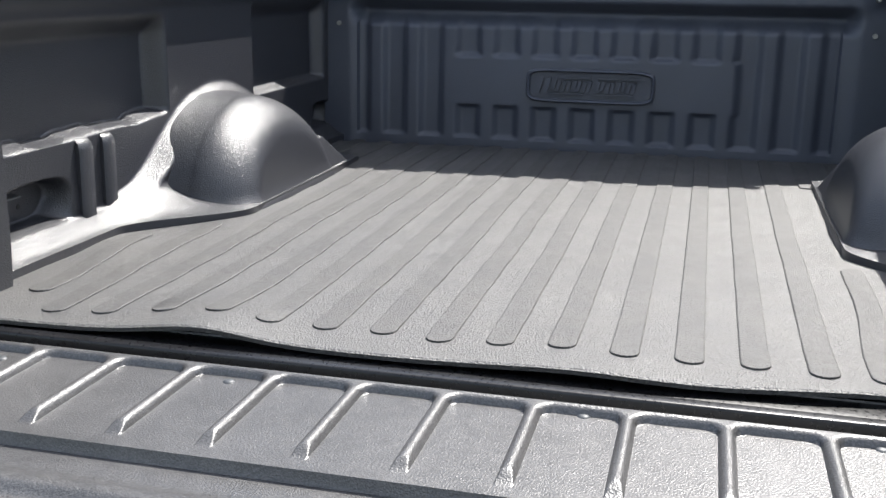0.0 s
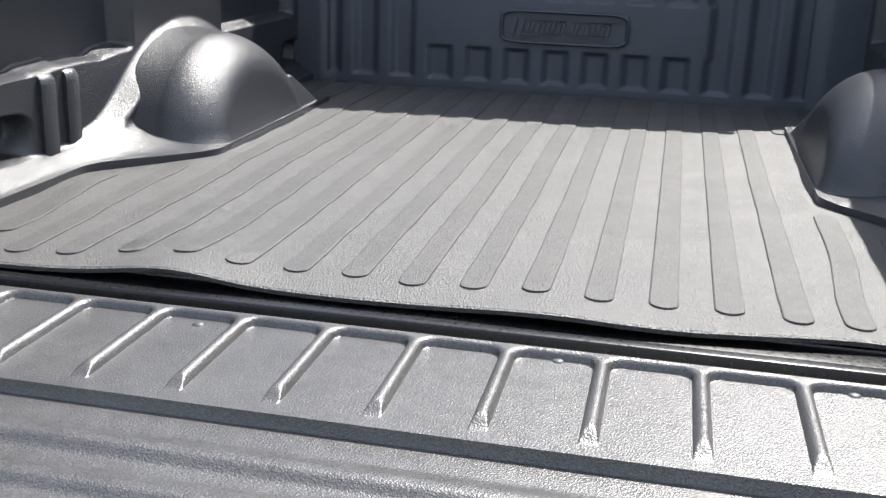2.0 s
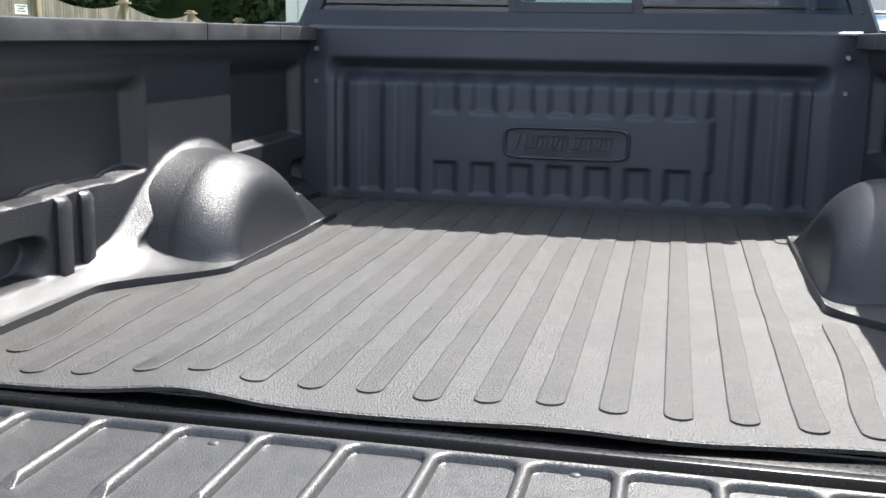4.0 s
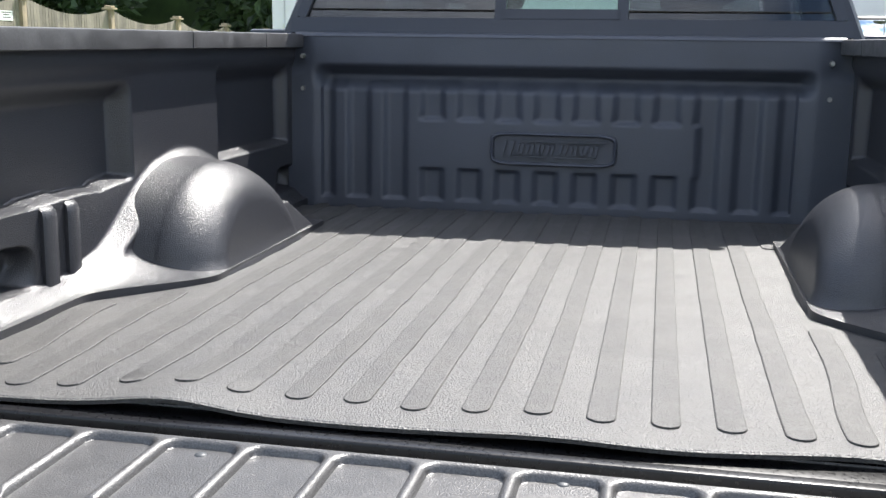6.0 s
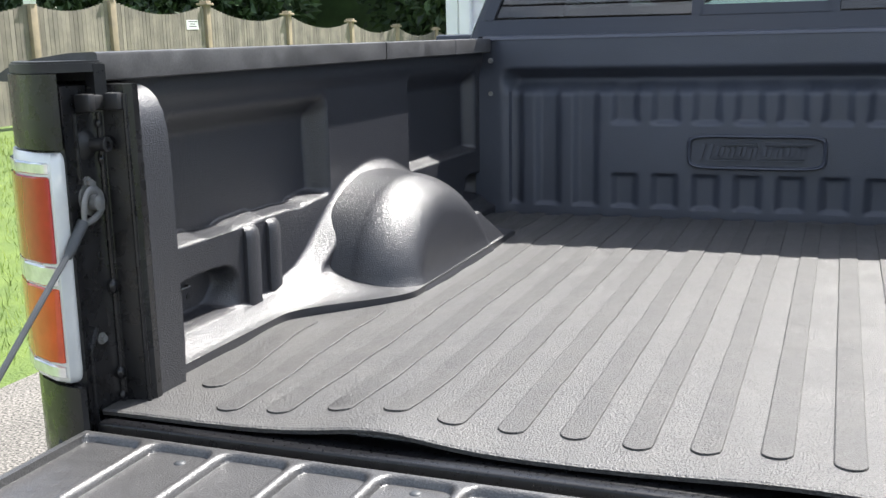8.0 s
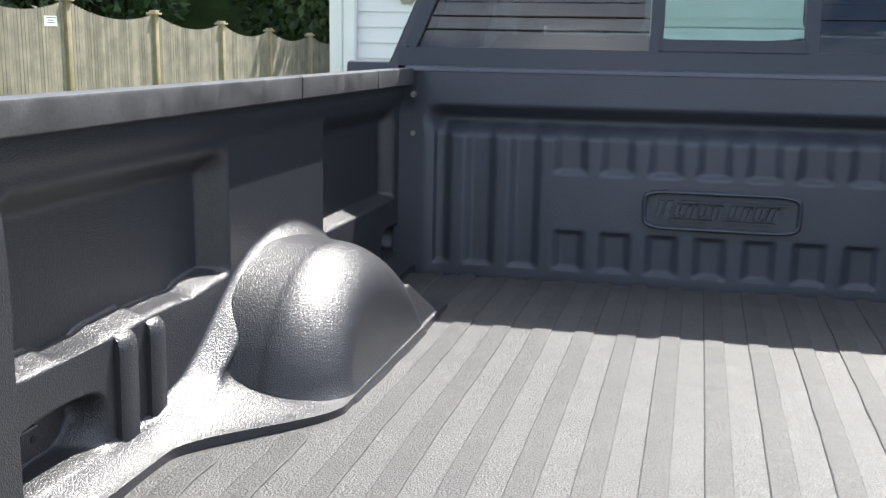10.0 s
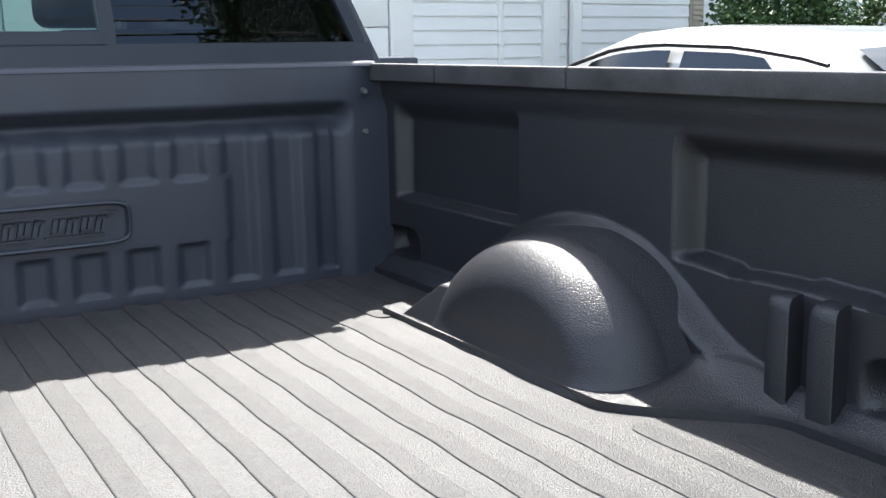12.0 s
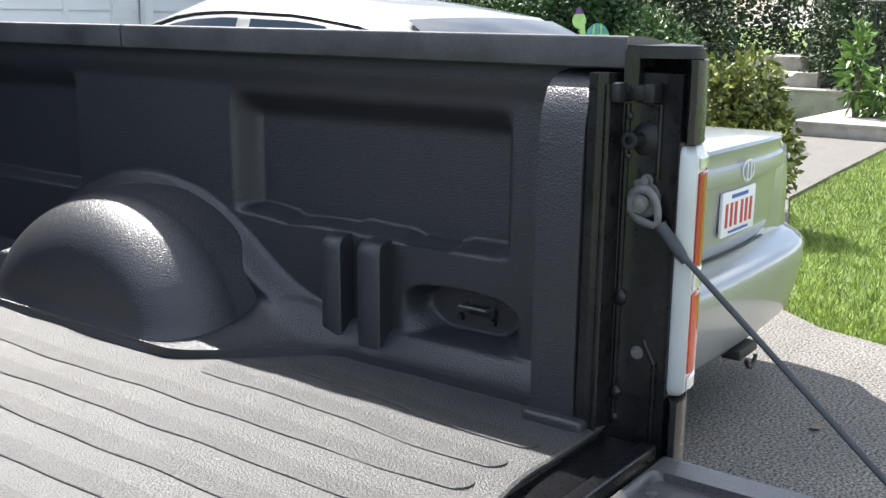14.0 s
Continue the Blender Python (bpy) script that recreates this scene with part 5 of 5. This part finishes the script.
bumper = part("rear_bumper", bm, BUMPER, car, "silver rear bumper", angle=50)
# boot lid with a garnish bar over a hollow for the plate
lid = [(0.062, 0.612), (0.050, 0.635), (0.036, 0.67), (0.030, 0.76), (0.028, 0.845), (0.024, 0.868), (0.006, 0.876), (0.004, 0.888), (0.010, 0.925), (0.020, 0.935), (0.024, 0.965), (0.018, 0.985), (0.024, 0.997), (0.06, 1.002), (0.14, 1.004), (0.30, 1.002), (0.58, 0.995)]
bm = bmesh.new()
sheet(lambda k, u: Vector((CX + u * (0.60 + 0.05 * smooth(0, 8, k)), CY + lid[k][0] + (0.04 * u * u + 0.05 * u ** 6) * (1 - smooth(12, 16, k)), lid[k][1] - 0.02 * u * u * smooth(9, 13, k))), list(range(len(lid))), span(-1, 1, 28), bm)
boot = part("boot_lid", bm, SILVER, car, "silver boot lid with a garnish bar", angle=35)
bm = bmesh.new()
pts = [Vector((CX + u * 0.66, CY + 0.058 + 0.05 * u * u, 0.611)) for u in span(-1, 1, 16)]
for p, q in zip(pts, pts[1:]):
    tube(bm, p, q, 0.005, seg=6)
part("shut_line", bm, TRIM, car, "dark gap under the boot lid")
bm = bmesh.new()
box(bm, CX - 0.1525, CX + 0.1525, CY + 0.016, CY + 0.028, 0.692, 0.846, 0.003)
plate = part("number_plate", bm, WHITE, car, "white plate with plain red bars")
REDB = material("red_print", (0.5, 0.04, 0.04), 0.5, var=0.1)
for k in range(6):
    x = CX - 0.125 + 0.042 * k + (0.012 if k > 2 else 0)
    bm = bmesh.new()
    box(bm, x, x + 0.022, CY + 0.0145, CY + 0.017, 0.724, 0.806)
    part("plate_bar", bm, REDB, plate, smooth=False)
bm = bmesh.new()
box(bm, CX - 0.075, CX + 0.075, CY + 0.0145, CY + 0.017, 0.820, 0.833)
box(bm, CX - 0.09, CX + 0.09, CY + 0.0145, CY + 0.017, 0.702, 0.711)
part("plate_small_print", bm, material("blue_print", (0.05, 0.1, 0.4), 0.5, var=0.1), plate, smooth=False)
bm = bmesh.new()
for rx, rz, w in ((0.052, 0.034, 0.0055),):
    rings = []
    for i in range(37):
        q = 2 * math.pi * i / 36
        rings.append([Vector((CX + 0.03 + (rx + w * math.cos(p)) * math.cos(q), CY + 0.004 - 0.5 * w * math.sin(p), 0.906 + (rz + w * math.cos(p)) * math.sin(q))) for p in [2 * math.pi * j / 8 for j in range(8)]])
    loft(bm, rings, cap=False)
for x in (-0.016, 0.016):
    box(bm, CX + 0.03 + x - 0.007, CX + 0.03 + x + 0.007, CY - 0.001, CY + 0.008, 0.878, 0.934, 0.002)
emblem = part("emblem", bm, CHROME, car, "oval chrome emblem")
bm = bmesh.new()
tube(bm, (CX + 0.46, CY + 0.012, 0.915), (CX + 0.46, CY + 0.006, 0.915), 0.009, 0.009, 12)
part("boot_lock", bm, CHROME, car, "small chrome boot lock")
for y in (0.95, 3.6):
    for side in (-1, 1):
        bm = bmesh.new()
        tube(bm, (CX + side * 0.66, CY + y, 0.31), (CX + side * 0.86, CY + y, 0.31), 0.31, 0.31, 32)
        wh = part("wheel", bm, TYRE, car, "black tyre")
        bm = bmesh.new()
        tube(bm, (CX + side * 0.85, CY + y, 0.31), (CX + side * 0.872, CY + y, 0.31), 0.2, 0.18, 24)
        part("wheel_rim", bm, STEEL, wh)
bm = bmesh.new()
box(bm, CX + 0.02, CX + 0.20, CY - 0.02, CY + 0.05, 0.225, 0.262, 0.006)
for i in range(10):
    q, w = math.pi * i / 10, math.pi * (i + 1) / 10
    tube(bm, (CX + 0.11 + 0.045 * math.cos(q), CY - 0.03, 0.222 - 0.035 * math.sin(q)), (CX + 0.11 + 0.045 * math.cos(w), CY - 0.03, 0.222 - 0.035 * math.sin(w)), 0.008, seg=8)
part("tow_eye", bm, IRON, car, "rusty tow eye under the bumper")
# a fallen leaf on the drive
bm = bmesh.new()
sheet(lambda u, v: Vector((3.18 + 0.05 * u, 0.336 + 0.02 * v * (1 - u * u), 0.006 + 0.01 * u * u)), span(-1, 1, 4), span(-1, 1, 2), bm)
tagged(part("fallen_leaf", bm, RUST), "dry brown leaf on the asphalt drive", "leaf")
